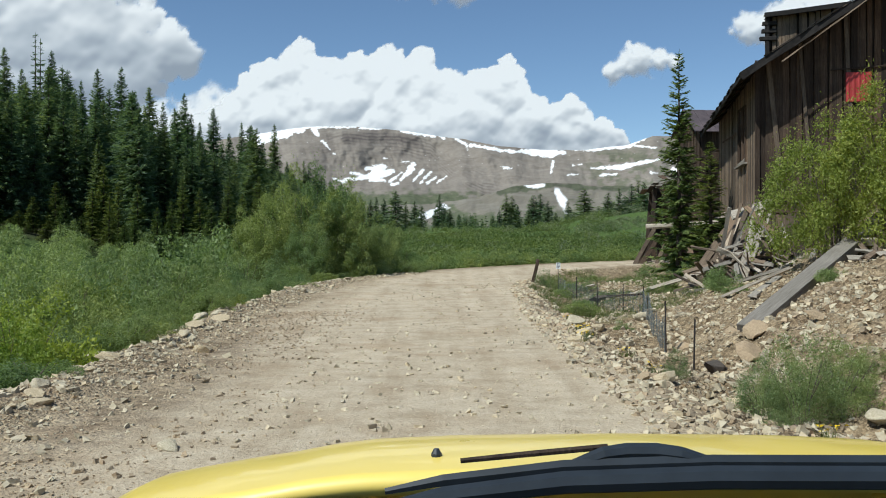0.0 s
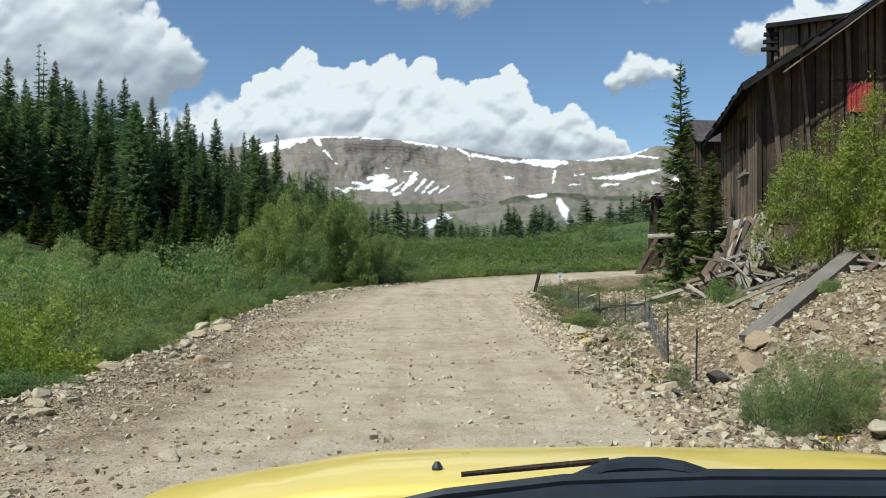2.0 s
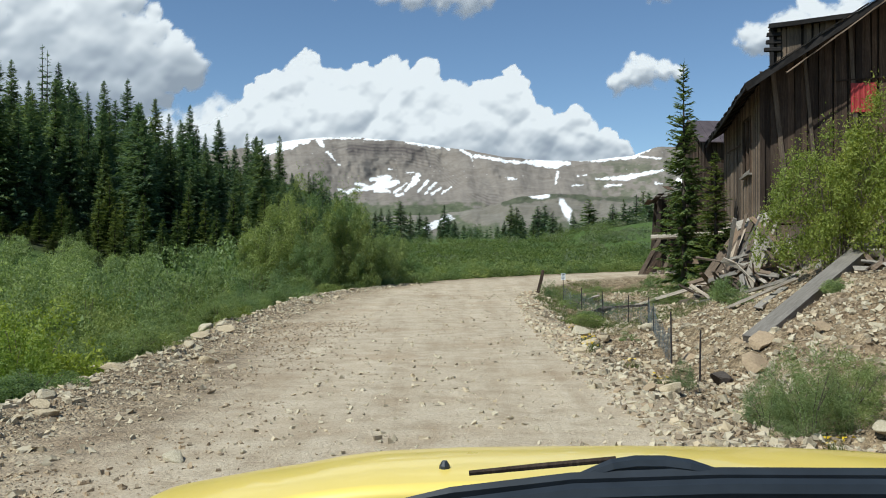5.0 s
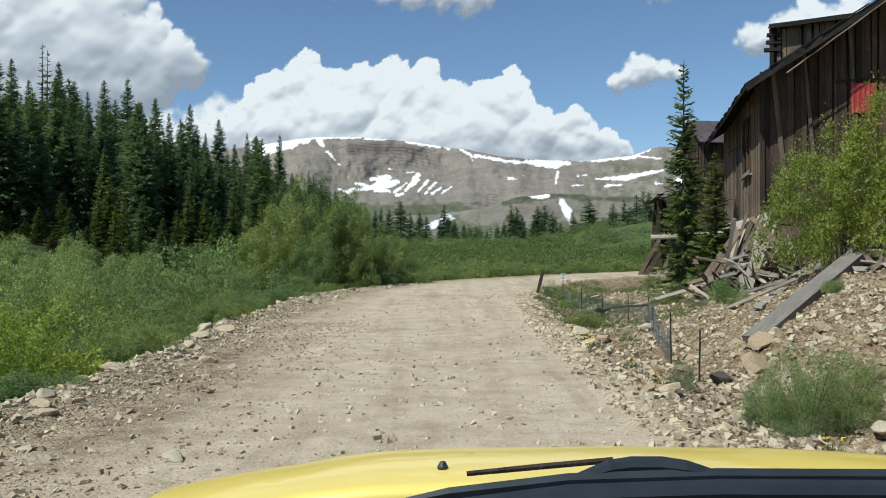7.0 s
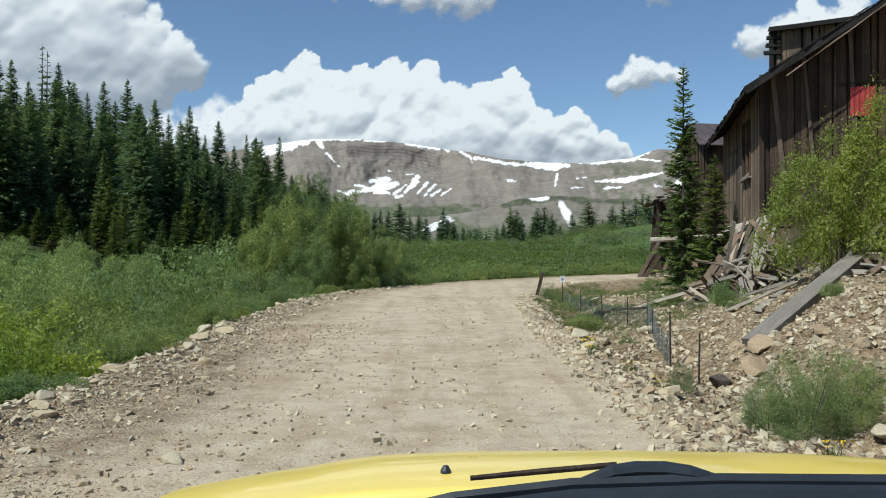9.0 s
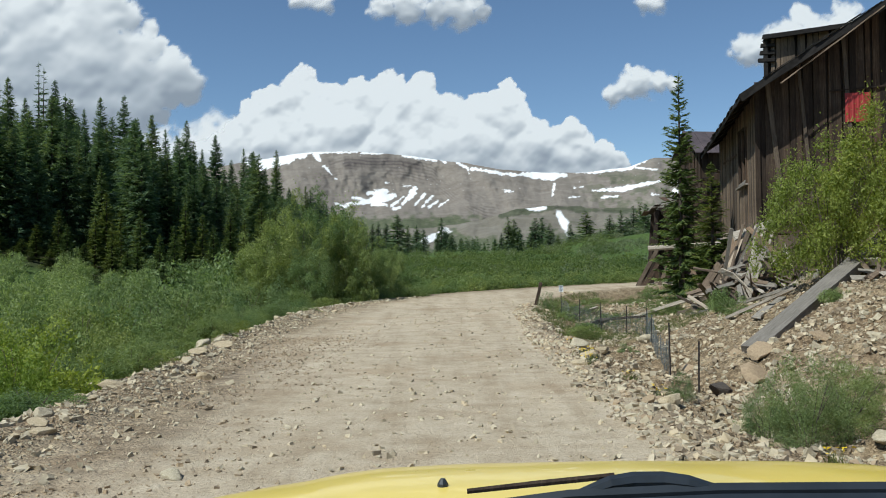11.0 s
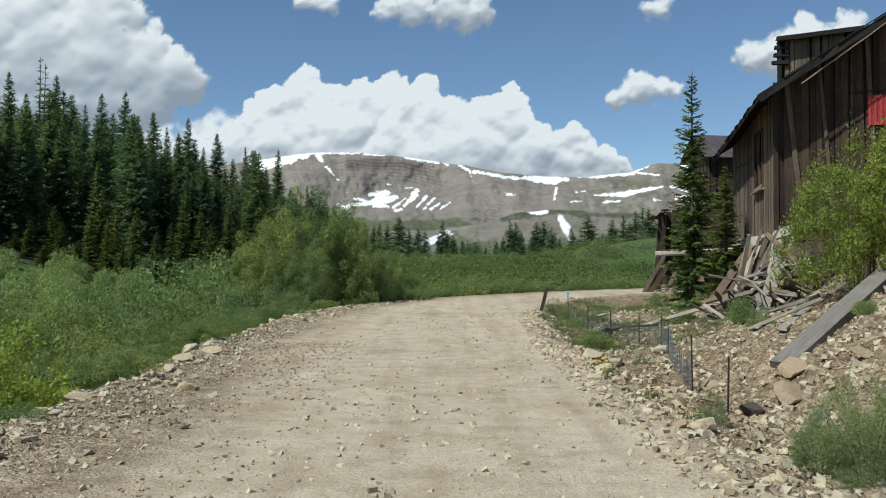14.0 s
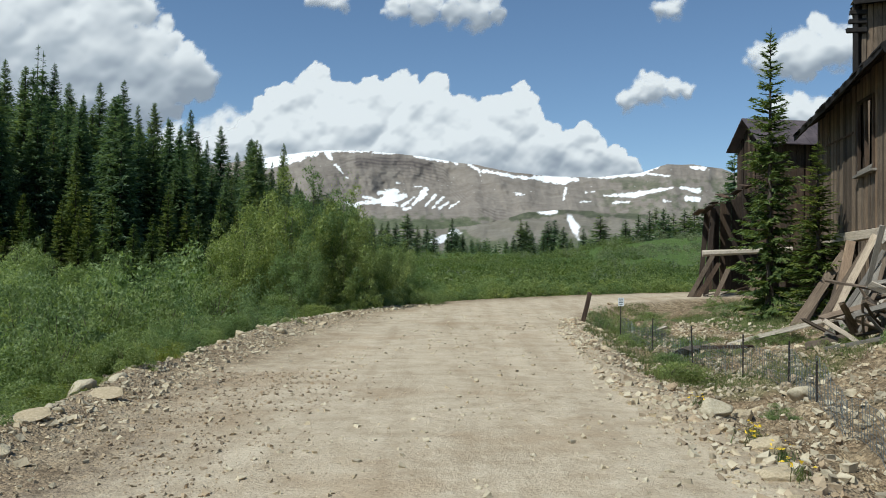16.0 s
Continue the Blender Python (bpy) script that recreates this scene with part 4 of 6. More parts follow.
# the hedge along the road's left edge, row by row
for row, (off, lo, hi) in enumerate(((0.85, 0.5, 1.2), (2.2, 1.1, 2.2), (4.2, 1.7, 3.0), (6.8, 2.2, 3.5))):
    y = 6.0 + row * 0.7
    while y < 47:
        i = int(np.argmin(np.abs(PATH_S[:, 1] - y)))
        x = PATH_S[i, 0] - PATH_S[i, 3] - off - rng.uniform(-0.35, 0.5)
        tall = 1.0 + 0.15 * float(step(np.array(y), 33, 39)) * (row > 0)
        h = rng.uniform(lo, hi) * tall
        w = (0.75 + 0.3 * row) * rng.uniform(0.8, 1.2) * tall
        pick = NEAR if y < 24 and row < 3 else MID if row < 3 or y < 32 else FARS
        yellow = y < 13 and row in (1, 2) and rng.random() < 0.7
        kind = NEAR_YELLOW[int(rng.integers(0, 2))] if yellow else pick[int(rng.integers(0, len(pick)))]
        if x > -0.6 * y - 1:
            shrub(kind, x, y, w, h, YELLOW if yellow else GREEN)
        y += w * rng.uniform(1.15, 1.9)
for x, y, w, h in ((-6.45, 12.9, 0.95, 2.5), (-7.2, 13.6, 1.1, 2.6), (-6.0, 11.6, 0.7, 1.6), (-8.6, 15.8, 1.2, 2.6)):
    shrub(NEAR_YELLOW[int(y) % 2], x, y, w, h, YELLOW)
for x, y, w, h in ((-7.1, 22.8, 0.95, 1.75), (-8.5, 20.0, 1.3, 2.9), (-6.6, 27.5, 1.0, 1.7)):
    shrub(NEAR[4], x, y, w, h, GREEN)
# the scrub between hedge and forest
def build_forest_scrub():
    r = np.random.default_rng(74)
    Vs, Fs, o = [], [], 0
    for i in range(150):
        D = r.uniform(16, 72)
        x = -8.5 - 1.0 * (D > 40) - r.random() ** 1.3 * (0.42 * D)
        w, z = r.uniform(1.0, 1.6), hz(x, D)
        V, f = shrub_mesh(r, 1700, 0.062, w, r.uniform(1.2, 2.0), 26)
        Vs.append(V + [x, D, z - 0.1])
        Fs.append(f + o)
        o += len(V)
    tagged(raw("forest_scrub", np.concatenate(Vs), np.concatenate(Fs), WILLOW), "belt of green willow scrub below the spruce forest", "scrub", kind="stuff")


build_forest_scrub()
for i in range(len(PATH_S)):
    if PATH_S[i, 1] > 45.5 and PATH_S[i, 0] < 24 and i % 2 == 0:
        for off in (0.7, 2.0):
            k = PATH_S[i, 3] + off + rng.uniform(-0.2, 0.4)
            h = rng.uniform(0.7, 1.15) + 0.15 * off
            shrub(FARS[int(rng.choice([0, 1, 3]))], PATH_S[i, 0] - PATH_D[i, 1] * k + rng.uniform(-0.3, 0.3), PATH_S[i, 1] + PATH_D[i, 0] * k, h * 0.9, h, GREEN)
# the tall clump by the bend
TALL = [shrub_kind(30000, 0.036, WILLOW, 2.0, 5.0, 14, lobes=120, narrow=0.5, open_=0.3, mounds=k_) for k_ in (7, 5)]
for x, y, w, h in ((-4.9, 42.5, 1.7, 5.0), (-6.0, 43, 2.1, 6.1), (-7.2, 41.5, 2.1, 5.9), (-8.7, 40.5, 1.9, 4.6), (-4.2, 45.2, 1.5, 4.3), (-3.3, 47.0, 1.4, 3.4), (-8.2, 45.5, 2.2, 5.0), (-6.2, 39.5, 1.5, 3.4), (-3.6, 50, 1.4, 2.5), (-2.2, 51.5, 1.2, 1.9), (-5.6, 48.5, 1.6, 3.4)):
    plant("willow_shrub", TALL[int(rng.integers(0, 2))], x, y, hz(x, y) - 0.1, (w / 1.7, w / 1.7, h / 3.9), x * 3 + y, "tall green willow thicket at the bend of the road", "shrub", "tall willows at the bend")
# the meadow beyond the bend: the nearest bushes singly, the rest joined
def meadow_spots(n, lo, hi, seed):
    r = np.random.default_rng(seed)
    D = lo + (hi - lo) * r.random(n) ** 1.3
    x = r.uniform(-0.17, 0.43, n) * D
    d, s, z = road_at(x, D)
    keep = (d > 0.9) & ((s < 0) | (D > 66))
    return x[keep], D[keep], r


xs_, ds_, r_ = meadow_spots(95, 54, 80, 71)
for x, D in zip(xs_, ds_):
    w = r_.uniform(0.9, 1.5)
    shrub(FARS[int(r_.choice([0, 1, 3]))], x, D, w, w * r_.uniform(0.55, 0.9), "low green willow in the meadow", "willows of the meadow")


def build_meadow_scrub():
    for mat, seed, name, label in ((MEADOW, 72, "meadow_scrub", "wide field of low green willow scrub"), (SAGE, 73, "grey_scrub", "low grey-green sagebrush and willow on the far slope"),
                                   (WILLOW_OLIVE, 75, "olive_scrub", "olive-green willow clumps scattered over the meadow")):
        x, D, r = meadow_spots(900 if mat is MEADOW else 700, 66, 230, seed)
        pick = fbm(x * 0.035, D * 0.02, 3, 76)
        if mat is SAGE:
            k = (x > 0.16 * D) & (D > 105) | (r.random(len(x)) < 0.1)
        elif mat is WILLOW_OLIVE:
            k = (pick > 0.5) & (r.random(len(x)) < 0.6) & (D < 150)
        else:
            k = ~((x > 0.2 * D) & (D > 125))
        x, D = x[k], D[k]
        z = height(x, D)
        Vs, Fs, o = [], [], 0
        for i in range(len(x)):
            w = r.uniform(1.0, 2.0) * (0.7 + D[i] / 220)
            V, f = shrub_mesh(r, 330, 0.085 + D[i] * 0.0003, w, w * r.uniform(0.35, 0.7) * (1.6 if r.random() < 0.12 else 1.0), 12)
            Vs.append(V + [x[i], D[i], z[i] - 0.1])
            Fs.append(f + o)
            o += len(V)
        tagged(raw(name, np.concatenate(Vs), np.concatenate(Fs), mat), label, "scrub", kind="stuff")


build_meadow_scrub()

# shrubs on the stony bank
BANK_BUSH = (("branching", stems_mesh(rng, 1.0, 1.5, 22)), ("foliage", mesh_of("foliage", *shrub_mesh(rng, 24000, 0.0165, 1.0, 1.5, 80, 0.9, 0.5, 0.2), WILLOW_GOLD)))
shrub(BANK_BUSH, 9.2, 20.3, 1.75, 4.1, "tall airy yellow-green willow in front of the old mill", "shrubs of the stony bank")
shrub(BANK_BUSH, 10.5, 19.8, 1.8, 4.3, "tall airy yellow-green willow in front of the old mill", "shrubs of the stony bank")
LOW_GREY = shrub_kind(15000, 0.017, WILLOW_GREY, narrow=0.36, n=9, open_=0.8, lobes=46)
for x, y, w, h in ((4.05, 9.6, 0.75, 1.25), (4.6, 10.0, 0.75, 1.15), (3.7, 9.9, 0.5, 0.9), (4.3, 10.8, 0.6, 1.1), (5.0, 10.6, 0.55, 0.8), (3.35, 12.3, 0.3, 0.55), (5.5, 11.2, 0.5, 0.5), (3.6, 9.0, 0.3, 0.35), (4.15, 34.6, 0.55, 0.95), (4.5, 33.9, 0.5, 0.85), (4.9, 34.8, 0.55, 0.8), (5.3, 33.0, 0.5, 0.7), (5.9, 34.2, 0.5, 0.65)):
    shrub(LOW_GREY, x, y, w, h, "low grey-green shrub on the stony bank", "shrubs of the stony bank", 0.03)
for x, y, w, h in ((7.35, 22.5, 0.6, 0.95), (7.1, 20.8, 0.5, 0.6), (3.75, 24.5, 0.75, 0.55), (4.5, 27.5, 0.7, 0.45), (8.0, 17.5, 0.45, 0.45), (4.3, 20.3, 0.4, 0.35), (5.8, 30.5, 0.8, 0.5)):
    shrub(MID[int(rng.integers(0, 3))], x, y, w, h, "low green shrub among the stones", "shrubs of the stony bank", 0.03)

for i in range(22):
    y = 26 + 19 * rng.random()
    x = 4.0 + 7 * rng.random() + 0.25 * max(0, y - 38)
    if road_at(x, y)[0][0] > 0.8:
        shrub((FARS, MID)[i % 2][int(rng.integers(0, 3))], x, y, 0.5, rng.uniform(0.25, 0.6), "low weedy shrub near the ruined mill", "shrubs of the stony bank", 0.03)

# the two spruces in front of the mill
for x, y, top, w, label in ((10.16, 36.7, 10.4, 0.98, "tall slender spruce beside the old mill"), (10.75, 34.3, 6.2, 0.85, "young bushy spruce leaning on the mill wall")):
    z = hz(x, y)
    plant("spruce_tree", SPRUCE_NEAR, x, y, z - 0.1, (w, w, (top - z) / 10), x, label, "tree", "spruces by the mill")


# ------------------------------------------------------------ the old mill
E_DIR, G_DIR, UP = Vector((0.14, 0.99, 0)), Vector((0.99, -0.14, 0)), Vector((0, 0, 1))
CORNER = Vector((11.21, 30.25, 0))
BASE_Z, EAVE_Z, PITCH, SAG = 3.3, 8.2, 0.63, 0.105


def board_row(parent, origin, along, out, length, bottom, top, width=0.21, thick=0.035, mat=None, hole=None, name="board"):
    """Upright boards side by side; top and bottom are functions of the way along; hole: (from, to, low, high)."""
    s = 0.0
    while s < length:
        w = width * prng.uniform(0.75, 1.3)
        b, t = bottom(s + w / 2) + prng.uniform(-0.06, 0.03), top(s + w / 2) - prng.uniform(0, 0.03)
        spans = [(b, t)]
        if hole and hole[0] < s + w / 2 < hole[1]:
            spans = [(b, hole[2]), (hole[3], t)]
        for lo, hi in spans:
            if hi - lo > 0.1 and prng.random() > 0.025:
                c = origin + along * (s + w / 2) + out * prng.uniform(0, 0.03)
                tilt = along * prng.uniform(-0.012, 0.012) * (hi - lo)
                bm = prism(c + UP * lo, c + UP * hi + tilt, w * 0.96, thick, out, 0.006, prng)
                part(name, bm, mat or BOARD, parent)
        s += w


def build_mill():
    mill = empty("old_mill", pose(CORNER.x, CORNER.y, BASE_Z))
    tagged(mill, "derelict wooden mine mill of dark weathered upright boards", "building")
    inv = mill.matrix_world.inverted()

    def own(ob):
        ob.parent = mill
        ob.matrix_parent_inverse = inv
        return ob

    L, W = 7.6, 9.0
    before = set(bpy.data.objects)
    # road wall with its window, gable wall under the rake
    # tan boards on the road wall, darker brown ones on the gable, for contrast
    board_row(None, CORNER, E_DIR, -G_DIR, L, lambda s: BASE_Z, lambda s: EAVE_Z + 0.02 - SAG * s, width=0.17, mat=BOARD_TAN, hole=(1.9, 3.2, 5.05, 7.1))
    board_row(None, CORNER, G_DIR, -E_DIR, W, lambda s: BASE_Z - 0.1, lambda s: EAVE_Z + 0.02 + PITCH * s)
    # added dark sheets behind the boards: joints pass no light, gaps read as unlit
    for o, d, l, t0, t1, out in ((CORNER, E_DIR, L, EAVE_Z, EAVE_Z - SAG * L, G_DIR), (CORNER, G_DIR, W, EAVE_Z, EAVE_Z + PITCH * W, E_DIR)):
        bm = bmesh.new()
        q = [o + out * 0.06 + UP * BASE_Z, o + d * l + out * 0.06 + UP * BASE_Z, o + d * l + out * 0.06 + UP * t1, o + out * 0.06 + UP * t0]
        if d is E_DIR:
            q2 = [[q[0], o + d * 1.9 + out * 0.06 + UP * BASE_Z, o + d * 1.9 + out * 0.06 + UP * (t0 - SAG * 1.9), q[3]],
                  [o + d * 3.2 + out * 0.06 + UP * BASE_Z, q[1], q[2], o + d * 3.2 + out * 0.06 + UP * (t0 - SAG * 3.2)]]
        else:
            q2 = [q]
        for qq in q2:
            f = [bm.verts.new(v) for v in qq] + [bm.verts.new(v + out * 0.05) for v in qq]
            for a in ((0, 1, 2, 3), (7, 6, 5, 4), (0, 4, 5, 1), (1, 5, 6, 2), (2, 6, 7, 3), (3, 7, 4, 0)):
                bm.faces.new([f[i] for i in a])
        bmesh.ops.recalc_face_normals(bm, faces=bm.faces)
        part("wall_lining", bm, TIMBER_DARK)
    # roof: boards from the sagging eave up, overhanging the eave and the gable
    eo = CORNER - G_DIR * 0.8 - E_DIR * 1.1
    EZ = EAVE_Z - 0.42
    run, rise, fall = W + 0.8, Vector((0, 0, PITCH)), Vector((0, 0, -SAG))
    n = 30
    for i in range(n):
        s0, s1 = (L + 1.2) * i / n, (L + 1.2) * (i + 1) / n - 0.012
        low = prng.uniform(-0.14, 0.05)
        bm = bmesh.new()
        q = [eo + (E_DIR + fall) * s_ + (G_DIR + rise) * t_ + UP * (EZ + prng.uniform(-0.012, 0.012)) for s_, t_ in ((s0, low), (s1, low + prng.uniform(-0.03, 0.03)), (s1, run), (s0, run))]
        vs = [bm.verts.new(v) for v in q] + [bm.verts.new(v + UP * 0.05) for v in q]
        for f in ((3, 2, 1, 0), (4, 5, 6, 7), (0, 1, 5, 4), (1, 2, 6, 5), (2, 3, 7, 6), (3, 0, 4, 7)):
            bm.faces.new([vs[k] for k in f])
        part("roof_board", bm, SHADE_BLACK, None)
    # edge boards are black all over, so they read as shaded even in sun
    bar("rake_board", eo + UP * (EZ - 0.1), eo + (G_DIR + rise) * run + UP * (EZ - 0.1), 0.05, 0.24, SHADE_BLACK, UP, 0.02, 0, 12, None, "weathered rake board, coloured black as if in shade")
    bar("eave_board", eo + UP * (EZ - 0.08), eo + (E_DIR + fall) * (L + 1.2) + UP * (EZ - 0.08), 0.05, 0.16, SHADE_BLACK, UP, 0.02, 0, 12)
    for k in range(9):
        a = eo + (G_DIR + rise) * (0.6 + 1.05 * k + prng.uniform(-0.3, 0.3)) + UP * (EZ + 0.08)
        bar("loose_batten", a - E_DIR * 0.05, a + (G_DIR + rise) * prng.uniform(0.6, 1.6) + UP * prng.uniform(-0.02, 0.08), 0.09, 0.03, SHADE_BLACK, UP, 0.008, 0, 2)
    a = eo + (G_DIR + rise) * 1.3 - E_DIR * 0.04 + UP * (EZ - 0.5)
    bar("hanging_rail", a, a + (G_DIR + rise) * 3.4 + UP * 0.35, 0.035, 0.035, BOARD_TAN, UP, 0.012, 0, 8, None, "pale loose rail hanging under the rake")
    s = 0.5
    while s < L:
        a = CORNER + (E_DIR + fall) * s - G_DIR * 0.78 + UP * (EZ - 0.09)
        bar("rafter", a, a + (G_DIR + rise) * 1.0, 0.07, 0.13, TIMBER_DARK, UP, 0.004)
        s += 0.9
    # sill beams, corner post, leaning battens, window frame
    bar("sill_beam", CORNER - G_DIR * 0.04 - E_DIR * 0.3 + UP * (BASE_Z - 0.16), CORNER - G_DIR * 0.04 + E_DIR * (L + 0.2) + UP * (BASE_Z - 0.16), 0.26, 0.28, BOARD_GREY, UP, 0.015, 0.015, 6, None, "weathered grey sill beam")
    bar("sill_beam", CORNER + G_DIR * 0.1 - E_DIR * 0.04 + UP * (BASE_Z - 0.17), CORNER + G_DIR * (W - 0.2) - E_DIR * 0.04 + UP * (BASE_Z - 0.17), 0.26, 0.28, BOARD, UP, 0.015, 0.015, 6)
    part("corner_board", prism(CORNER - G_DIR * 0.07 - E_DIR * 0.07 + UP * (BASE_Z - 0.1), CORNER - G_DIR * 0.07 - E_DIR * 0.07 + UP * (EAVE_Z + 0.2), 0.16, 0.05, -E_DIR, 0.006, prng, 0, 5), BOARD)
    for s, w_ in ((0.35, 0.16), (1.35, 0.12), (3.1, 0.14), (4.6, 0.12), (5.0, 0.1)):
        top = EAVE_Z + PITCH * s + 0.1
        a = CORNER - E_DIR * 0.085 + G_DIR * s
        bar("batten", a + G_DIR * (0.45 if s < 2 else 0) + UP * (BASE_Z + (0.2 if s < 2 else 2.2)), a + UP * top + G_DIR * prng.uniform(-0.3, 0.0), w_, 0.04, BOARD_TAN, -E_DIR, 0.006, 0, 4, None, "greyish batten leaning on the gable boards")
    a = CORNER - E_DIR * 0.1 + UP * 7.98
    bar("rail", a + G_DIR * 2.4, a + G_DIR * 6.5 + UP * 0.25, 0.04, 0.045, BOARD, UP, 0.008, 0, 6)
    a = CORNER - G_DIR * 0.09 + UP * 6.3
    bar("rail", a + E_DIR * 3.6, a + E_DIR * 6.4, 0.03, 0.05, BOARD, UP, 0.012, 0, 10)
    w0, w1 = CORNER - G_DIR * 0.06 + E_DIR * 1.9, CORNER - G_DIR * 0.06 + E_DIR * 3.2
    frame_ob = part("window_frame", prism(w0 + UP * 5.08, w1 + UP * 5.0, 0.12, 0.1, UP, 0.008, prng), BOARD_GREY, None, "grey empty window frame")
    for a, b in ((w0 + UP * 5.0, w0 + UP * 7.15), (w1 + UP * 5.0, w1 + UP * 7.15), (w0 + UP * 7.1, w1 + UP * 7.1), (w0.lerp(w1, 0.45) + UP * 5.0, w0.lerp(w1, 0.55) + UP * 7.1)):
        part("window_frame", prism(a, b, 0.1, 0.09, G_DIR, 0.006, prng), BOARD)
    part("window_sill", prism(w0 - E_DIR * 0.15 - G_DIR * 0.06 + UP * 4.95, w1 + E_DIR * 0.15 - G_DIR * 0.06 + UP * 4.9, 0.16, 0.07, UP, 0.008, prng), BOARD_GREY)
    # red sheet on the gable, with its ribs
    bm = bmesh.new()
    prev = None
    for k in range(25):
        c = CORNER + G_DIR * (2.88 + 0.85 * k / 24) - E_DIR * (0.13 + 0.022 * (k % 5 in (2, 3)))
        cur = [bm.verts.new(c + UP * 6.86), bm.verts.new(c + UP * 7.88)]
        if prev:
            bm.faces.new((prev[0], cur[0], cur[1], prev[1]))
        prev = cur
    geo = bmesh.ops.extrude_face_region(bm, geom=bm.faces[:])
    bmesh.ops.translate(bm, vec=E_DIR * 0.008, verts=[v for v in geo["geom"] if isinstance(v, bmesh.types.BMVert)])
    bmesh.ops.recalc_face_normals(bm, faces=bm.faces)
    part("red_panel", bm, RED, None, "ribbed red sheet-metal panel nailed over a gap")
    # cribbing and posts under the sill
    for s in (0.3, 2.1, 3.9, 5.7, 7.3):
        a = CORNER + E_DIR * s
        part("post", prism(a + UP * (hz(a.x, a.y) - 0.3), a + UP * (BASE_Z - 0.3), 0.22, 0.22, E_DIR, 0.012, prng, 0.015, 3), TIMBER_DARK)
    for s in (2.2, 4.6, 7.0, 8.6):
        a = CORNER + G_DIR * s
        part("post", prism(a + UP * (min(hz(a.x, a.y), BASE_Z) - 0.5), a + UP * (BASE_Z - 0.3), 0.22, 0.22, E_DIR, 0.012, prng, 0.015, 3), TIMBER_DARK)
    # floor and back, to close the inside
    bm = bmesh.new()
    q = [CORNER + G_DIR * 0.15 + E_DIR * 0.15, CORNER + G_DIR * W + E_DIR * 0.15, CORNER + G_DIR * W + E_DIR * L, CORNER + G_DIR * 0.15 + E_DIR * L]
    lo, hi = [bm.verts.new(v + UP * (BASE_Z + 0.02)) for v in q], [bm.verts.new(v + UP * (BASE_Z + 0.1)) for v in q]
    bm.faces.new(lo[::-1])
    bm.faces.new(hi)
    for k in range(4):
        bm.faces.new((lo[k], lo[(k + 1) % 4], hi[(k + 1) % 4], hi[k]))
    part("floor_deck", bm, TIMBER_DARK)
    board_row(None, CORNER + G_DIR * W, E_DIR, G_DIR, L, lambda s: BASE_Z, lambda s: EAVE_Z + PITCH * W - SAG * s - 0.1, 0.6)
    board_row(None, CORNER + E_DIR * L, G_DIR, E_DIR, W, lambda s: BASE_Z, lambda s: EAVE_Z - SAG * L + PITCH * s - 0.1, 0.6)
    for ob in set(bpy.data.objects) - before:
        own(ob)


build_mill()


def backing_box(parent, q, lo, hi):
    """An added closed box inside the boards, dark to stand for the unlit interior; q: the four corners, going round."""
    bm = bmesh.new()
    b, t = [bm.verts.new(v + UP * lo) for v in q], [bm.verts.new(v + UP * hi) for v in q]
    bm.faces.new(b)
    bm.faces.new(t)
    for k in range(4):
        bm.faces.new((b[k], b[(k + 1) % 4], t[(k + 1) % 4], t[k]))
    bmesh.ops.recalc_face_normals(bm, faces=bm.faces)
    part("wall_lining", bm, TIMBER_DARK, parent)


def build_upper_mill():
    """The higher block behind, with log ends standing out of its corner."""
    o = Vector((18.05, 47.5, 0))
    back = Vector((0.53, 0.848, 0))
    e = empty("upper_mill", pose(o.x, o.y, 4.0))
    tagged(e, "upper block of the mill, dark boards under a worn roof", "building")
    before = set(bpy.data.objects)
    L, top = 10.0, 14.72
    board_row(None, o, G_DIR, -E_DIR, L, lambda s: hz(18 + s, 46.5) - 0.5, lambda s: top - 0.1 + 0.1 * s, 0.24, mat=BOARD_TAN)
    board_row(None, o + G_DIR * 0.02, back, -G_DIR, 5.0, lambda s: hz(18, 47) - 0.5, lambda s: top - 0.1, 0.26)
    i0 = o + G_DIR * 0.12 + E_DIR * 0.1
    backing_box(None, [i0, i0 + G_DIR * (L - 0.3), i0 + G_DIR * (L - 0.3) + back * 4.8, i0 + back * 4.8], 2.0, top - 0.15)
    part("corner_post", prism(o - E_DIR * 0.08 + UP * 6, o - E_DIR * 0.08 + UP * top, 0.2, 0.2, E_DIR, 0.01, prng, 0.01, 6), SHADE_BLACK)
    for k in range(3):
        z = 14.25 - 0.42 * k
        bar("log_end", o + G_DIR * (-0.27 - 0.07 * k) + UP * z - E_DIR * 0.1, o + G_DIR * 0.5 + UP * z - E_DIR * 0.1, 0.22, 0.22, SHADE_BLACK, UP, 0.01, 0.03)
    for k in range(8):
        a = o - E_DIR * 0.15 + back * 0.8 * k - G_DIR * (0.2 + prng.uniform(-0.06, 0.08)) + UP * top
        bar("roof_board", a, a + G_DIR * (L + 0.7) + UP * 1.07, 0.8, 0.06, SHADE_BLACK if k else BOARD_GREY, UP, 0.02, 0, 6)
    a = o - E_DIR * 0.57 - G_DIR * 0.2 + UP * (top - 0.1)
    bar("roof_edge", a, a + G_DIR * (L + 0.7) + UP * 1.07, 0.06, 0.24, SHADE_BLACK, UP, 0.02, 0, 9)
    for ob in set(bpy.data.objects) - before:
        ob.parent = e
        ob.matrix_parent_inverse = e.matrix_world.inverted()


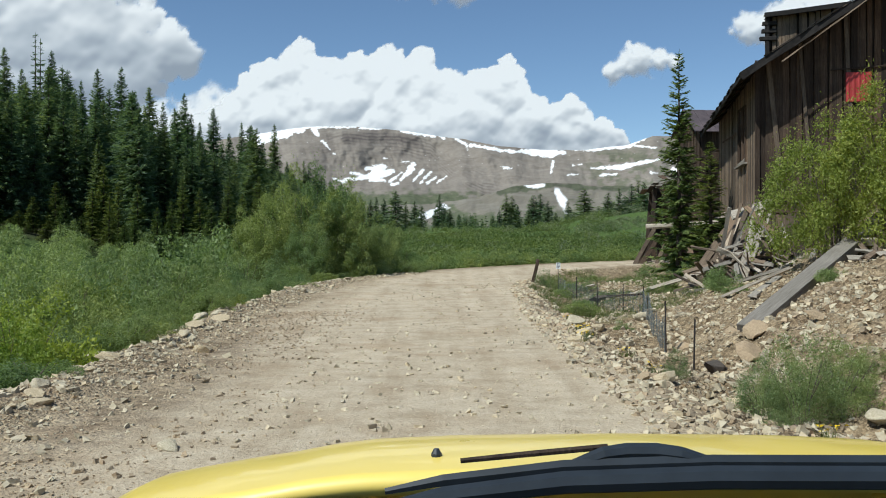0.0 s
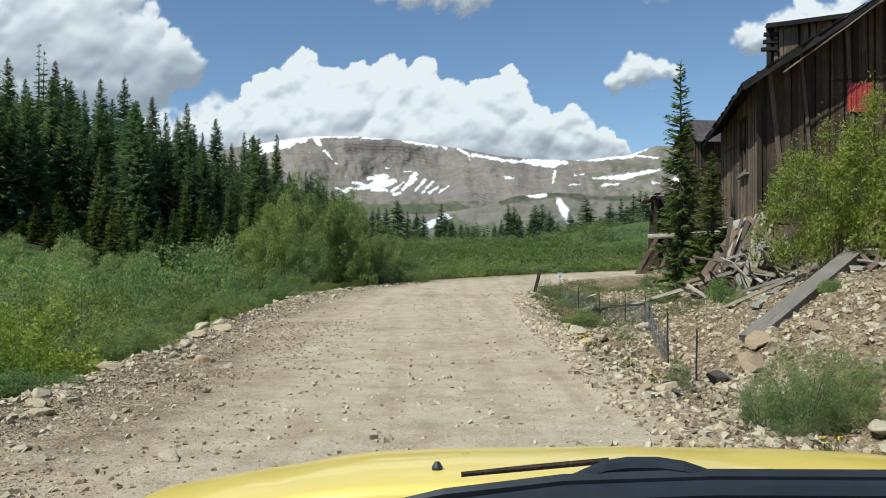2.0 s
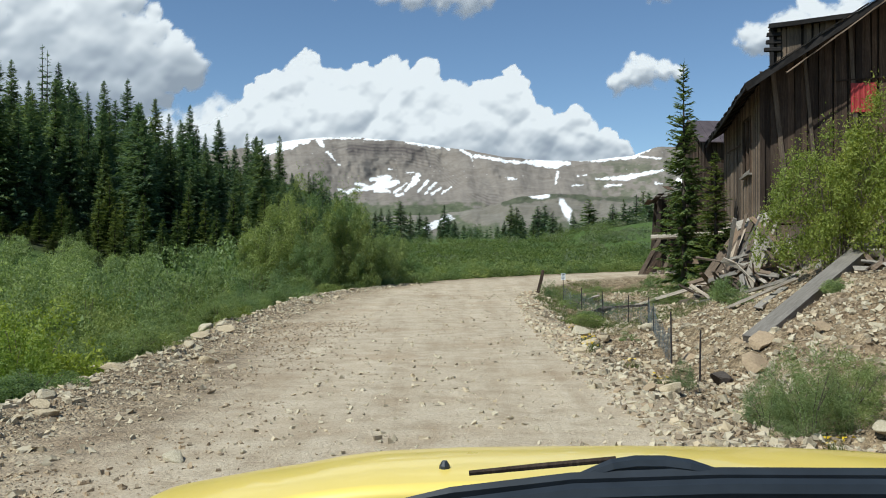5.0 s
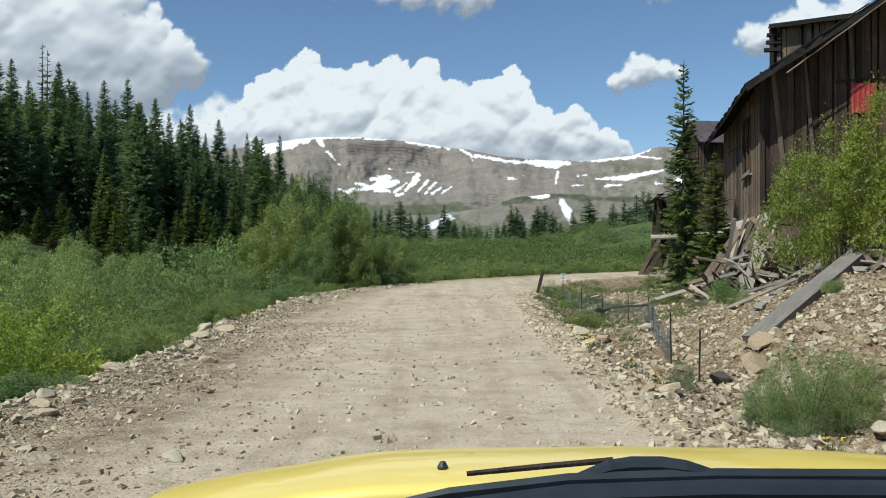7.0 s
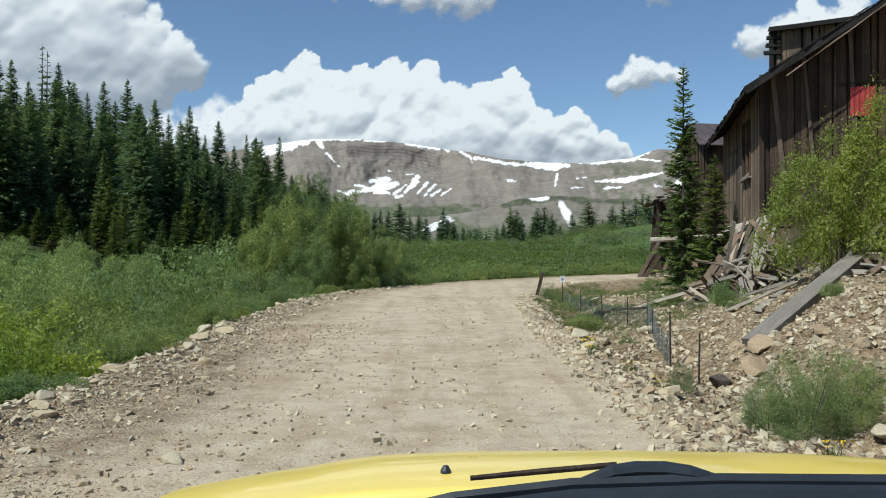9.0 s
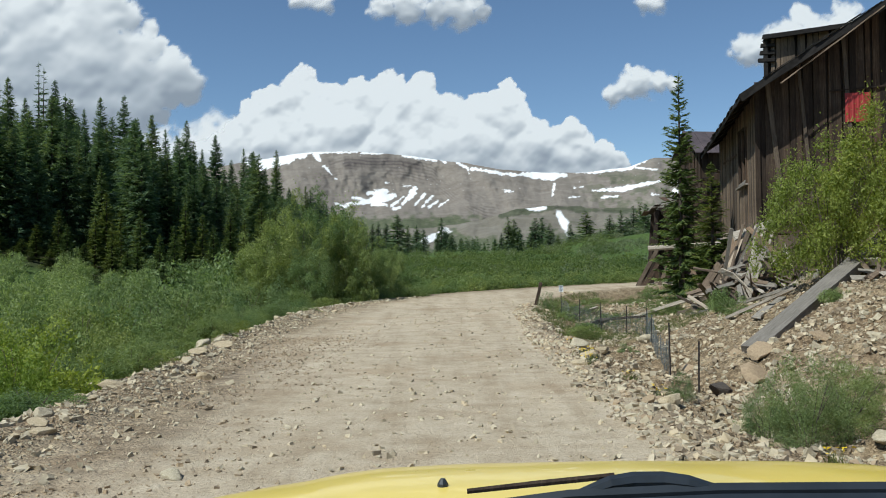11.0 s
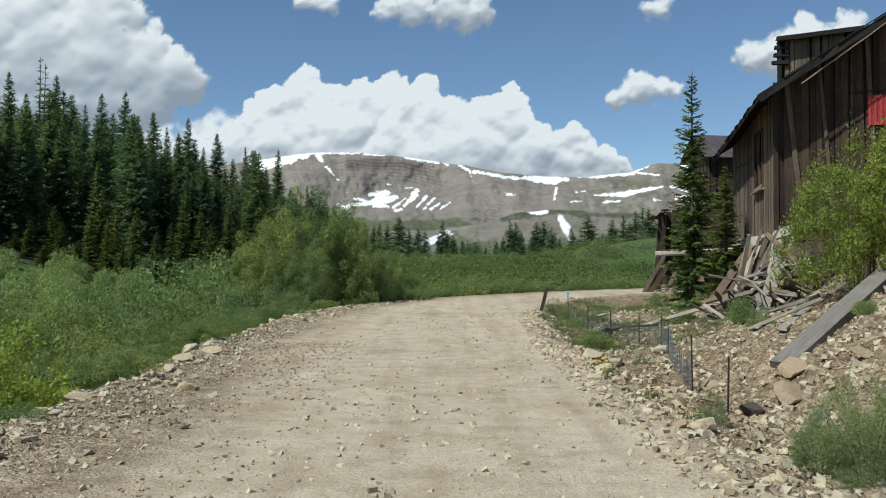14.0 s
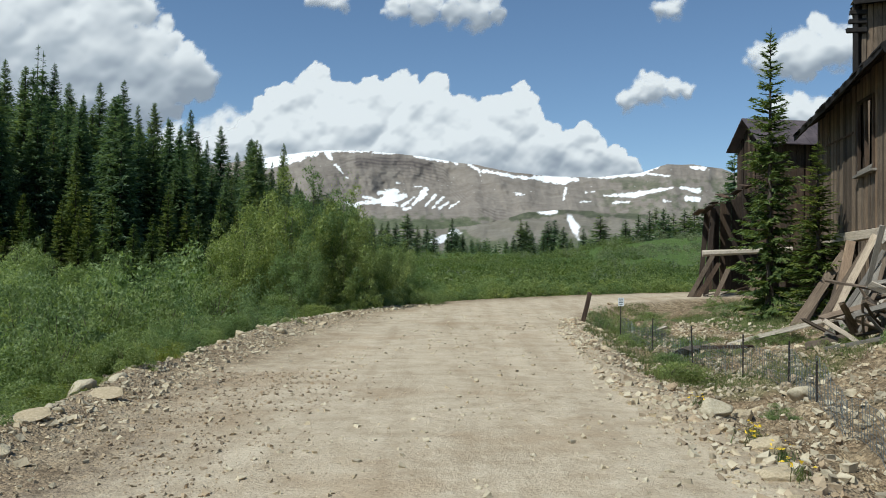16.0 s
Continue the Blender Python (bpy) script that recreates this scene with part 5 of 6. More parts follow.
def build_far_house():
    """The gabled house with a metal roof behind the mill."""
    c = Vector((16.0, 57.0, 0))
    e = empty("gabled_shed", pose(16.0, 57.0, 3.0))
    tagged(e, "old gabled wooden shed with a purple-grey metal roof", "building")
    before = set(bpy.data.objects)
    g = Vector((0.99, 0.13, 0))
    d = Vector((-0.13, 0.99, 0))
    z0 = hz(16.0, 57.0) - 0.6
    half, ridge, eave, L = 1.75, 11.0, 9.5, 7.0
    o = c - d * half
    board_row(None, o + g * 0.6 + d * 0.3, d, -g, 2 * half - 0.6, lambda s: z0, lambda s: eave + 0.1 + (half - abs(s + 0.3 - half)) * (ridge - eave) / half - 0.15, 0.25)
    board_row(None, o + g * 0.6 + d * 0.3, g, -d, L - 1, lambda s: z0, lambda s: eave + 0.2, 0.25)
    i0 = o + g * 0.68 + d * 0.38
    backing_box(None, [i0, i0 + g * (L - 1), i0 + g * (L - 1) + d * (2 * half - 0.7), i0 + d * (2 * half - 0.7)], z0, eave + 0.05)
    for sgn in (-1, 1):
        for k in range(9):
            a = c + g * L * k / 9
            b = c + g * (L * (k + 1) / 9 - 0.02)
            bm = bmesh.new()
            vs = []
            for v, r in ((a, 0), (b, 0), (b, 1), (a, 1)):
                vs.append(v + d * sgn * (half + 0.25) * r + UP * (ridge - (ridge - eave) * 1.12 * r))
            f = [bm.verts.new(v) for v in vs] + [bm.verts.new(v + UP * 0.06) for v in vs]
            for q in ((3, 2, 1, 0), (4, 5, 6, 7), (0, 1, 5, 4), (1, 2, 6, 5), (2, 3, 7, 6), (3, 0, 4, 7)):
                bm.faces.new([f[i] for i in q])
            bmesh.ops.recalc_face_normals(bm, faces=bm.faces)
            part("roof_sheet", bm, ROOFING)
    for ob in set(bpy.data.objects) - before:
        ob.parent = e
        ob.matrix_parent_inverse = e.matrix_world.inverted()


def build_lean_to():
    """The collapsed open shed at the mill's far end."""
    o = Vector((13.2, 53.0, 0))
    e = empty("collapsed_shed", pose(o.x, o.y, hz(o.x, o.y)))
    tagged(e, "collapsed open timber shed leaning at the end of the mill", "building")
    before = set(bpy.data.objects)
    g, d = G_DIR, E_DIR
    for s, t in ((0, 0), (3.8, 0), (0, 2.2), (3.8, 2.2)):
        a = o + g * s + d * t
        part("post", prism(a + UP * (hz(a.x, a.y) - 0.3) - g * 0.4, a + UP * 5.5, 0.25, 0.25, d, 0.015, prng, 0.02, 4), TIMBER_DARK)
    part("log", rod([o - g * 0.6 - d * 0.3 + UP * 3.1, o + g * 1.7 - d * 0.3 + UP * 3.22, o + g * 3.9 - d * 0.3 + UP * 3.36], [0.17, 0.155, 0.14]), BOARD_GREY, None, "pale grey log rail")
    # near-black rear boards: the shade inside the shed is put into their colour
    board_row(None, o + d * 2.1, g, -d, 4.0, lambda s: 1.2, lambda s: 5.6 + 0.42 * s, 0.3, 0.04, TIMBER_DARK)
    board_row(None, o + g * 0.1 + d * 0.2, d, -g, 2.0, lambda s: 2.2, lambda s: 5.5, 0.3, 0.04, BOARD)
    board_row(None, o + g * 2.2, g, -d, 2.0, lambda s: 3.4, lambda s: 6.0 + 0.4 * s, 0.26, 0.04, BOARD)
    for k in range(13):
        a = o - d * prng.uniform(0.3, 0.9) + g * (0.36 * k - 0.6) + UP * (5.4 + 0.2 * k)
        bar("roof_board", a + g * prng.uniform(-0.1, 0.1), a + d * prng.uniform(2.2, 3) + UP * prng.uniform(-0.2, 0.4), 0.34, 0.04, TIMBER_DARK if k % 3 else BOARD, UP, 0.012)
    for k in range(6):
        a = o - d * 0.7 + g * (0.6 * k - 0.4) + UP * (5.55 + 0.33 * k)
        bar("roof_batten", a, a + g * prng.uniform(0.7, 1.5) + UP * prng.uniform(0.2, 0.7), 0.09, 0.04, BOARD, UP, 0.01)
    for k, (s, lean, up) in enumerate(((-0.1, -1.3, 3.0), (0.2, -1.2, 2.6), (0.7, -0.8, 2.4), (1.6, 0.9, 2.6), (-0.5, -0.7, 2.2), (2.4, -1.0, 2.3))):
        a = o + g * s - d * 0.6
        b = a + g * lean - d * 0.6
        part("brace", prism(b + UP * (hz(b.x, b.y) - 0.1), a + UP * up, 0.22, 0.07, -d, 0.012, prng, 0, 3), BOARD if k % 3 == 1 else BOARD_TAN)
    for k in range(7):
        a = o + g * prng.uniform(-0.8, 3.2) - d * prng.uniform(-0.6, 0.9)
        b = a + g * prng.uniform(0.8, 2.0) + d * prng.uniform(-0.6, 0.6)
        bar("fallen_board", a + UP * (hz(a.x, a.y) + 0.08), b + UP * (hz(b.x, b.y) + prng.uniform(0.1, 0.7)), 0.2, 0.05, BOARD_GREY if k % 2 else BOARD, UP, 0.012)
    for ob in set(bpy.data.objects) - before:
        ob.parent = e
        ob.matrix_parent_inverse = e.matrix_world.inverted()


build_upper_mill()
build_far_house()
build_lean_to()


# ------------------------------------------------------------ planks, beams and rubble under the mill
def plank(a, b, w, h, mat=BOARD_GREY, label="weathered grey plank fallen from the mill", up=(0, 0, 1), name="plank"):
    ob = bar(name, a, b, w, h, mat, up, 0.012, 0, 4)
    return tagged(ob, label, "plank", "fallen planks")


def lay(x0, y0, lift0, x1, y1, lift1, w, h, **k):
    return plank((x0, y0, hz(x0, y0) + lift0), (x1, y1, hz(x1, y1) + lift1), w, h, **k)


plank((6.55, 29.6, hz(6.55, 29.6) + 0.1), (9.3, 27.0, 1.3), 0.3, 0.1, label="long grey plank lying on the bank")
plank((5.75, 16.05, hz(5.75, 16.05) + 0.1), (12.0, 22.05, 3.0), 0.4, 0.24, BOARD_GREY, "heavy weathered beam sliding down the bank", name="beam")
plank((6.7, 20.4, hz(6.7, 20.4) + 0.05), (8.0, 19.6, 1.3), 0.2, 0.06)
lay(5.5, 28.4, 0.12, 6.4, 27.6, 0.1, 0.22, 0.08, mat=TIMBER_DARK, label="dark rotten plank behind the fence")
lay(5.2, 33.2, 0.1, 6.0, 33.9, 0.25, 0.14, 0.06)
lay(7.2, 25.5, 0.06, 9.3, 24.0, 0.1, 0.2, 0.07)
lay(6.9, 19.0, 0.05, 8.1, 20.6, 0.08, 0.18, 0.06)
# boards fanned out from the sill down to the bank
for i in range(16):
    a = CORNER + E_DIR * (prng.uniform(-0.6, 3.6)) - G_DIR * prng.uniform(0.1, 0.35)
    b = a - G_DIR * prng.uniform(0.9, 1.9) - E_DIR * prng.uniform(0.2, 1.9)
    plank(b + UP * (hz(b.x, b.y) - 0.05), a + UP * (BASE_Z - prng.uniform(0.15, 0.9)), prng.choice((0.08, 0.12, 0.18, 0.28)), prng.uniform(0.03, 0.06), BOARD_GREY if i % 5 < 3 else BOARD_TAN,
          "broken board leaning under the mill wall", up=(prng.uniform(-0.6, -0.1), -1, 0.4))
# the heap in front of the corner
for i in range(120):
    az0, rr = prng.uniform(0, 6.28), 1.45 * prng.random() ** 0.6
    x, y = 9.35 + rr * math.cos(az0), 26.2 + 1.1 * rr * math.sin(az0)
    top = 1.75 * max(0.0, 1 - rr / 1.6) ** 0.8
    if i < 72:
        az, tilt, ln, low = prng.uniform(0, 6.28), prng.uniform(0.3, 1.0), prng.uniform(0.6, 1.4), prng.choice((-0.1, -0.1, 0.4 * top))
    else:
        az, tilt, ln, low = prng.uniform(0, 6.28), prng.uniform(-0.35, 0.45), prng.uniform(0.4, 1.2), top * prng.uniform(0.3, 1)
    dv = Vector((math.cos(az) * math.cos(tilt), math.sin(az) * math.cos(tilt), math.sin(tilt)))
    a = Vector((x, y, hz(x, y) + low))
    plank(a, a + dv * ln, prng.choice((0.05, 0.07, 0.09, 0.13, 0.18)), prng.uniform(0.02, 0.06), (BOARD_GREY, BOARD_TAN, BOARD_TAN)[i % 3], up=(prng.uniform(-1, 1), prng.uniform(-1, 1), 0.6))
# long boards leaning together against the corner of the mill
for i in range(17):
    az, rr = prng.uniform(2.4, 5.3), prng.uniform(0.9, 2.2)
    b = Vector((10.1 + rr * math.cos(az), 27.3 + rr * math.sin(az), 0))
    top = Vector((10.0 + prng.uniform(-1.0, 0.6), 27.3 + prng.uniform(-0.8, 0.5), prng.uniform(1.7, 3.3)))
    plank(b + UP * (hz(b.x, b.y) - 0.06), top, prng.choice((0.06, 0.08, 0.11, 0.16)), prng.uniform(0.025, 0.06), (BOARD_GREY, BOARD_TAN)[i % 2], "splintered grey board leaning in the plank heap", up=(prng.uniform(-0.8, 0.2), -1, prng.uniform(0, 0.8)))
for i in range(16):
    x, y = prng.uniform(8.2, 10.2), prng.uniform(22.6, 25.0)
    az, ln = prng.uniform(0, 3.1), prng.uniform(0.35, 1.0)
    lay(x, y, 0.05, x + ln * math.cos(az), y + ln * math.sin(az), 0.12, prng.uniform(0.06, 0.16), 0.04)
plank((9.3, 27.5, 2.8), (10.5, 27.2, 3.2), 0.32, 0.09, BOARD_GREY, "thick weathered slab of boards on the plank heap", up=(-0.2, -0.8, 0.7))
plank((8.75, 25.2, hz(8.75, 25.2) + 0.1), (9.45, 25.5, 2.35), 0.32, 0.07, BOARD_GREY, "wide pale board standing in the plank heap", up=(-0.3, -1, 0.3))
plank((9.9, 25.6, hz(9.9, 25.6)), (9.6, 26.2, 2.7), 0.2, 0.06, BOARD_TAN, "wide pale board standing in the plank heap", up=(-0.3, -1, 0.3))
lay(7.75, 23.2, 0.06, 9.1, 22.2, 0.12, 0.2, 0.07)
# splintered boards caught under the heavy beam
for i in range(16):
    x, y = prng.uniform(8.6, 10.0), prng.uniform(17.8, 19.3)
    az, tilt, ln = prng.uniform(-0.6, 2.6), prng.uniform(-0.25, 0.55), prng.uniform(0.4, 1.1)
    a = Vector((x, y, hz(x, y) + 0.16))
    plank(a, a + Vector((math.cos(az) * math.cos(tilt), math.sin(az) * math.cos(tilt), math.sin(tilt))) * ln, prng.uniform(0.06, 0.2), prng.uniform(0.03, 0.07), (BOARD_GREY, BOARD_GREY, BOARD_TAN)[i % 3],
          "splintered pale board under the heavy beam", up=(prng.uniform(-1, 1), prng.uniform(-1, 1), 0.8))


# ------------------------------------------------------------ fence
def t_post(x, y, h, lean=0.0, sign=False):
    z = hz(x, y)
    e = empty("fence_post", pose(x, y, z - 0.05, 0, lean, 0))
    part("stake", prism((0, 0, -0.2), (0, 0, h), 0.024, 0.022, (0, 1, 0)), IRON, e)
    part("stake_flange", prism((0, 0.02, -0.2), (0, 0.02, h), 0.008, 0.03, (0, 1, 0)), IRON, e)
    if sign:
        part("sign_plate", prism((-0.085, -0.03, h - 0.02), (0.085, -0.03, h - 0.02), 0.006, 0.24, (0, 0, 1)), SIGN_WHITE, e, "small white notice plate")
        for k in range(4):
            part("writing_bar", prism((-0.06, -0.036, h + 0.06 - 0.05 * k), (0.06 - 0.02 * (k % 2), -0.036, h + 0.06 - 0.05 * k), 0.004, 0.017, (0, 0, 1)), BLACK, e)
    return tagged(e, "thin dark steel fence post on the stony bank" if not sign else "steel fence post with a small white notice", "post", "fence posts")


# place, height of the top, lean
POSTS = [(4.09, 13.9, 0.58, 1), (4.32, 16.5, 0.72, -1), (4.98, 20.7, 0.6, 0), (5.3, 22.6, 0.75, 1), (5.2, 24.6, 0.72, 0), (4.95, 27.2, 0.72, -2), (4.7, 30.0, 0.75, 0)]
for x, y, top, lean in POSTS:
    t_post(x, y, top - hz(x, y) + 0.05, lean)
t_post(4.46, 33.0, 1.2, 0, True)


def build_mesh_fence():
    """Sagging wire netting between the posts."""
    pts = [(p[0], p[1]) for p in POSTS[1:]] + [(4.46, 33.0)]
    Vs, Fs = [], []

    def wire(a, b, r=0.0042):
        a, b = Vector(a), Vector(b)
        d = (b - a).normalized()
        s = d.orthogonal().normalized() * r
        t = d.cross(s)
        o = len(Vs)
        for c in (a, b):
            for k in range(3):
                v = c + s * math.cos(2.094 * k) + t * math.sin(2.094 * k)
                Vs.append((v.x, v.y, v.z))
        for k in range(3):
            Fs.append((o + k, o + (k + 1) % 3, o + 3 + (k + 1) % 3, o + 3 + k))

    for (x0, y0), (x1, y1) in zip(pts, pts[1:]):
        n = int(math.hypot(x1 - x0, y1 - y0) / 0.11)
        prev = None
        for i in range(n + 1):
            t = i / n
            x, y = x0 + (x1 - x0) * t, y0 + (y1 - y0) * t
            z = hz(x, y)
            top = 0.66 - 0.16 * math.sin(math.pi * t) + prng.uniform(-0.01, 0.01)
            col = [(x + prng.uniform(-0.015, 0.015), y, z + 0.03 + top * k / 6) for k in range(7)]
            wire(col[0], col[6])
            if prev:
                for p, q in zip(prev, col):
                    wire(p, q)
            prev = col
    ob = raw("wire_fence", np.array(Vs), np.array(Fs), WIRE)
    tagged(ob, "sagging galvanised wire netting strung along the fence posts", "fence")


build_mesh_fence()
zl = hz(3.75, 35.8)
tagged(part("leaning_post", prism((3.72, 35.8, zl - 0.2), (4.0, 35.8, zl + 0.95), 0.13, 0.13, (0, 1, 0), 0.01, prng, 0.01, 3), BOARD), "short weathered wooden post leaning beside the road", "post")


# ------------------------------------------------------------ stones
def rock_mesh(seed, mat, flat=0.65):
    r = np.random.default_rng(seed)
    bm = bmesh.new()
    round_ = 0.06 if seed < 3 else 0.0
    bmesh.ops.create_icosphere(bm, subdivisions=3 if seed < 3 else 2, radius=1)
    off = Vector(r.uniform(-50, 50, 3))
    planes = [(Vector(unit(r.normal(0, 1, 3))), r.uniform(0.38, 0.7) + round_) for _ in range(10)]
    for v in bm.verts:
        p = v.co.copy()
        for nrm, lim in planes:
            k = p.dot(nrm)
            if k > lim:
                p -= nrm * (k - lim)
        v.co = p * 1.35 * (1 + 0.2 * noise.noise(p * 1.6 + off))
        v.co.z *= flat
    me = bpy.data.meshes.new("rock")
    bm.to_mesh(me)
    bm.free()
    me.materials.append(mat)
    if seed < 3:
        me.shade_smooth()
    return me


SLATE = m_rock("dark_slate_rock", (0.045, 0.042, 0.042), (0.10, 0.092, 0.085))
ROCKS = [rock_mesh(i, ROCK if i < 6 else STONE if i < 8 else SLATE, (0.6, 0.75, 0.5, 0.8, 0.65, 0.55, 0.5, 0.7, 0.75, 0.5)[i]) for i in range(10)]


def rock(x, y, s, kind=0, label="pale angular rock at the edge of the gravel road", group="rocks beside the road", sx=1.0, rot=None, sink=0.25):
    ob = new("rock", ROCKS[kind])
    rot = (x * 7 + y * 3) % 6.28 if rot is None else rot
    ob.matrix_world = Matrix.LocRotScale((x, y, hz(x, y) + s * (0.55 - sink - 0.1)), Euler((0.2 * math.sin(x * 9), 0.2 * math.cos(y * 7), rot)), (s * sx, s, s))
    return tagged(ob, label, "rock", group)


# boulders that stand out
for x, y, s, k, sx, label in ((-5.66, 19.85, 0.30, 1, 1.0, "large pale boulder on the road's edge"), (-5.45, 13.6, 0.24, 2, 1.9, "long flat pale boulder on the road's edge"), (-5.95, 18.4, 0.22, 0, 1.4, "large pale boulder on the road's edge"),
                              (-2.38, 7.35, 0.12, 0, 1.5, "loose tan rock lying on the road"), (-3.55, 12.4, 0.10, 3, 1.3, "loose tan rock lying on the road"), (2.95, 19.0, 0.26, 1, 1.2, "large pale boulder on the stony bank"),
                              (4.45, 13.85, 0.27, 8, 1.3, "almost black square rock on the stony bank"), (5.2, 28.6, 0.42, 9, 1.5, "dark slate slab behind the fence"), (5.05, 14.0, 0.36, 7, 1.2, "rusty brown rock on the stony bank"), (4.75, 9.2, 0.24, 2, 1.2, "white rock on the stony bank"), (2.95, 11.4, 0.2, 3, 1.2, "tan rock at the road's edge"), (2.75, 16.7, 0.2, 3, 1.2, "tan boulder among yellow flowers"),
                              (5.0, 21.3, 0.28, 1, 1.0, "pale rounded boulder behind the wire fence"), (4.75, 16.9, 0.3, 6, 1.6, "flat rusty slab on the stony bank"), (8.2, 18.5, 0.25, 5, 1.2, "white rock under the beam"), (4.6, 8.1, 0.12, 2, 1.3, "white rock on the stony bank"), (5.3, 15.65, 0.3, 6, 1.2, "rusty brown slab on the stony bank"), (5.5, 14.9, 0.3, 7, 1.3, "rusty brown slab on the stony bank"), (6.2, 14.2, 0.26, 6, 1.4, "rusty brown slab on the stony bank")):
    rock(x, y, s * 0.64, k, label, "boulders", sx, sink=0.15)
for i in range(150):
    y = 6 + 40 * prng.random() ** 1.4
    i0 = int(np.argmin(np.abs(PATH_S[:, 1] - y)))
    if prng.random() < 0.5:
        x = PATH_S[i0, 0] - PATH_S[i0, 3] + prng.gauss(-0.1, 0.35)
        rock(x, y, (0.04 + 0.12 * prng.random() ** 2) * (0.6 if y < 12 else 1.0), prng.randrange(6), sx=prng.uniform(0.9, 1.6))
    else:
        x = PATH_S[i0, 0] + PATH_S[i0, 3] + abs(prng.gauss(0.2, 1.1))
        rock(x, y, (0.05 + 0.11 * prng.random() ** 2) * (0.55 if y < 12 else 1.0), prng.randrange(3, 8), "angular tan rock on the stony bank", "rocks of the stony bank", prng.uniform(0.9, 1.7))


def scatter(name, count, pick, lo, hi, mat, label, seed, squash=0.6):
    """A joined field of small angular stones; pick gives x and y arrays."""
    r = np.random.default_rng(seed)
    x, y = pick(r, count)
    z = height(x, y)
    n = len(x)
    base = np.array([(x_, y_, z_) for x_ in (-1, 1) for y_ in (-1, 1) for z_ in (-1, 1)], dtype=float) * 0.72
    tri = np.array([(0, 1, 3), (0, 3, 2), (4, 6, 7), (4, 7, 5), (0, 4, 5), (0, 5, 1), (2, 3, 7), (2, 7, 6), (0, 2, 6), (0, 6, 4), (1, 5, 7), (1, 7, 3)])
    s = lo + (hi - lo) * r.random(n) ** 6
    V = base[None] * np.stack([r.uniform(0.8, 1.5, n), r.uniform(0.6, 1.0, n), r.uniform(0.45, 0.95, n)], -1)[:, None]
    V = V * (1 + r.uniform(-0.45, 0.3, (n, 8, 1))) + r.normal(0, 0.12, (n, 8, 3))
    q = unit(np.column_stack([np.ones(n), r.normal(0, 0.25, n), r.normal(0, 0.25, n), r.normal(0, 1.5, n)]))
    w, xyz = q[:, None, :1], np.broadcast_to(q[:, None, 1:], V.shape)
    V = V + 2 * np.cross(xyz, np.cross(xyz, V) + w * V)
    V = V * s[:, None, None] + np.stack([x, y, z + s * 0.15], -1)[:, None]
    ob = raw(name, V.reshape(-1, 3), (tri[None] + (np.arange(n) * 8)[:, None, None]).reshape(-1, 3), mat)
    tagged(ob, label, "stones", kind="stuff")


def on_road(r, n):
    y = 5.5 + 34 * r.random(n * 2) ** 1.5
    x = r.uniform(-6.5, 3.5, n * 2)
    d, s, _ = road_at(x, y)
    band = (fbm(x * 0.8, y * 0.3, 3, 77) > 0.42) | (d > -0.8)
    k = (d < 0.4) & band
    return x[k][:n], y[k][:n]


def at_edges(r, n):
    y = 5.5 + 40 * r.random(n * 3) ** 1.4
    i0 = np.abs(PATH_S[:, 1][None] - y[:, None]).argmin(1)
    x = PATH_S[i0, 0] - PATH_S[i0, 3] + r.normal(0.1, 0.45, n * 3)
    return x[:n], y[:n]


def on_bank(r, n):
    y = 6 + 32 * r.random(n * 2) ** 1.35
    i0 = np.abs(PATH_S[:, 1][None] - y[:, None]).argmin(1)
    x = PATH_S[i0, 0] + PATH_S[i0, 3] - 0.35 + 8.5 * r.random(n * 2) ** 0.95 * (0.25 + 0.75 * fbm(y * 0.4, y * 0, 3, 79))*1.3
    k = x < 0.58 * y + 0.8
    x, y = x[k], y[k]
    return x[:n], y[:n]


def on_shoulder(r, n):
    y = 5.8 + 17 * r.random(n * 3) ** 1.2
    x = r.normal(-3.8, 0.95, n * 3)
    k = (fbm(x * 0.9, y * 0.5, 3, 78) > 0.42) & (x > -5.4)
    return x[k][:n], y[k][:n]


scatter("road_gravel", 8000, on_road, 0.006, 0.045, ROCK, "small pale and brown stones scattered over the gravel road", 61)
scatter("shoulder_gravel", 7500, on_shoulder, 0.007, 0.034, STONE, "coarse brown gravel along the rough side of the road", 65)
scatter("edge_stones", 7000, at_edges, 0.01, 0.065, ROCK, "heap of broken tan stones along the road's edge", 62)
scatter("bank_stones", 22000, on_bank, 0.009, 0.08, ROCK, "broken tan stones covering the bank", 63)
scatter("rusty_stones", 13000, on_bank, 0.009, 0.07, STONE, "broken rust-brown stones covering the bank", 64)


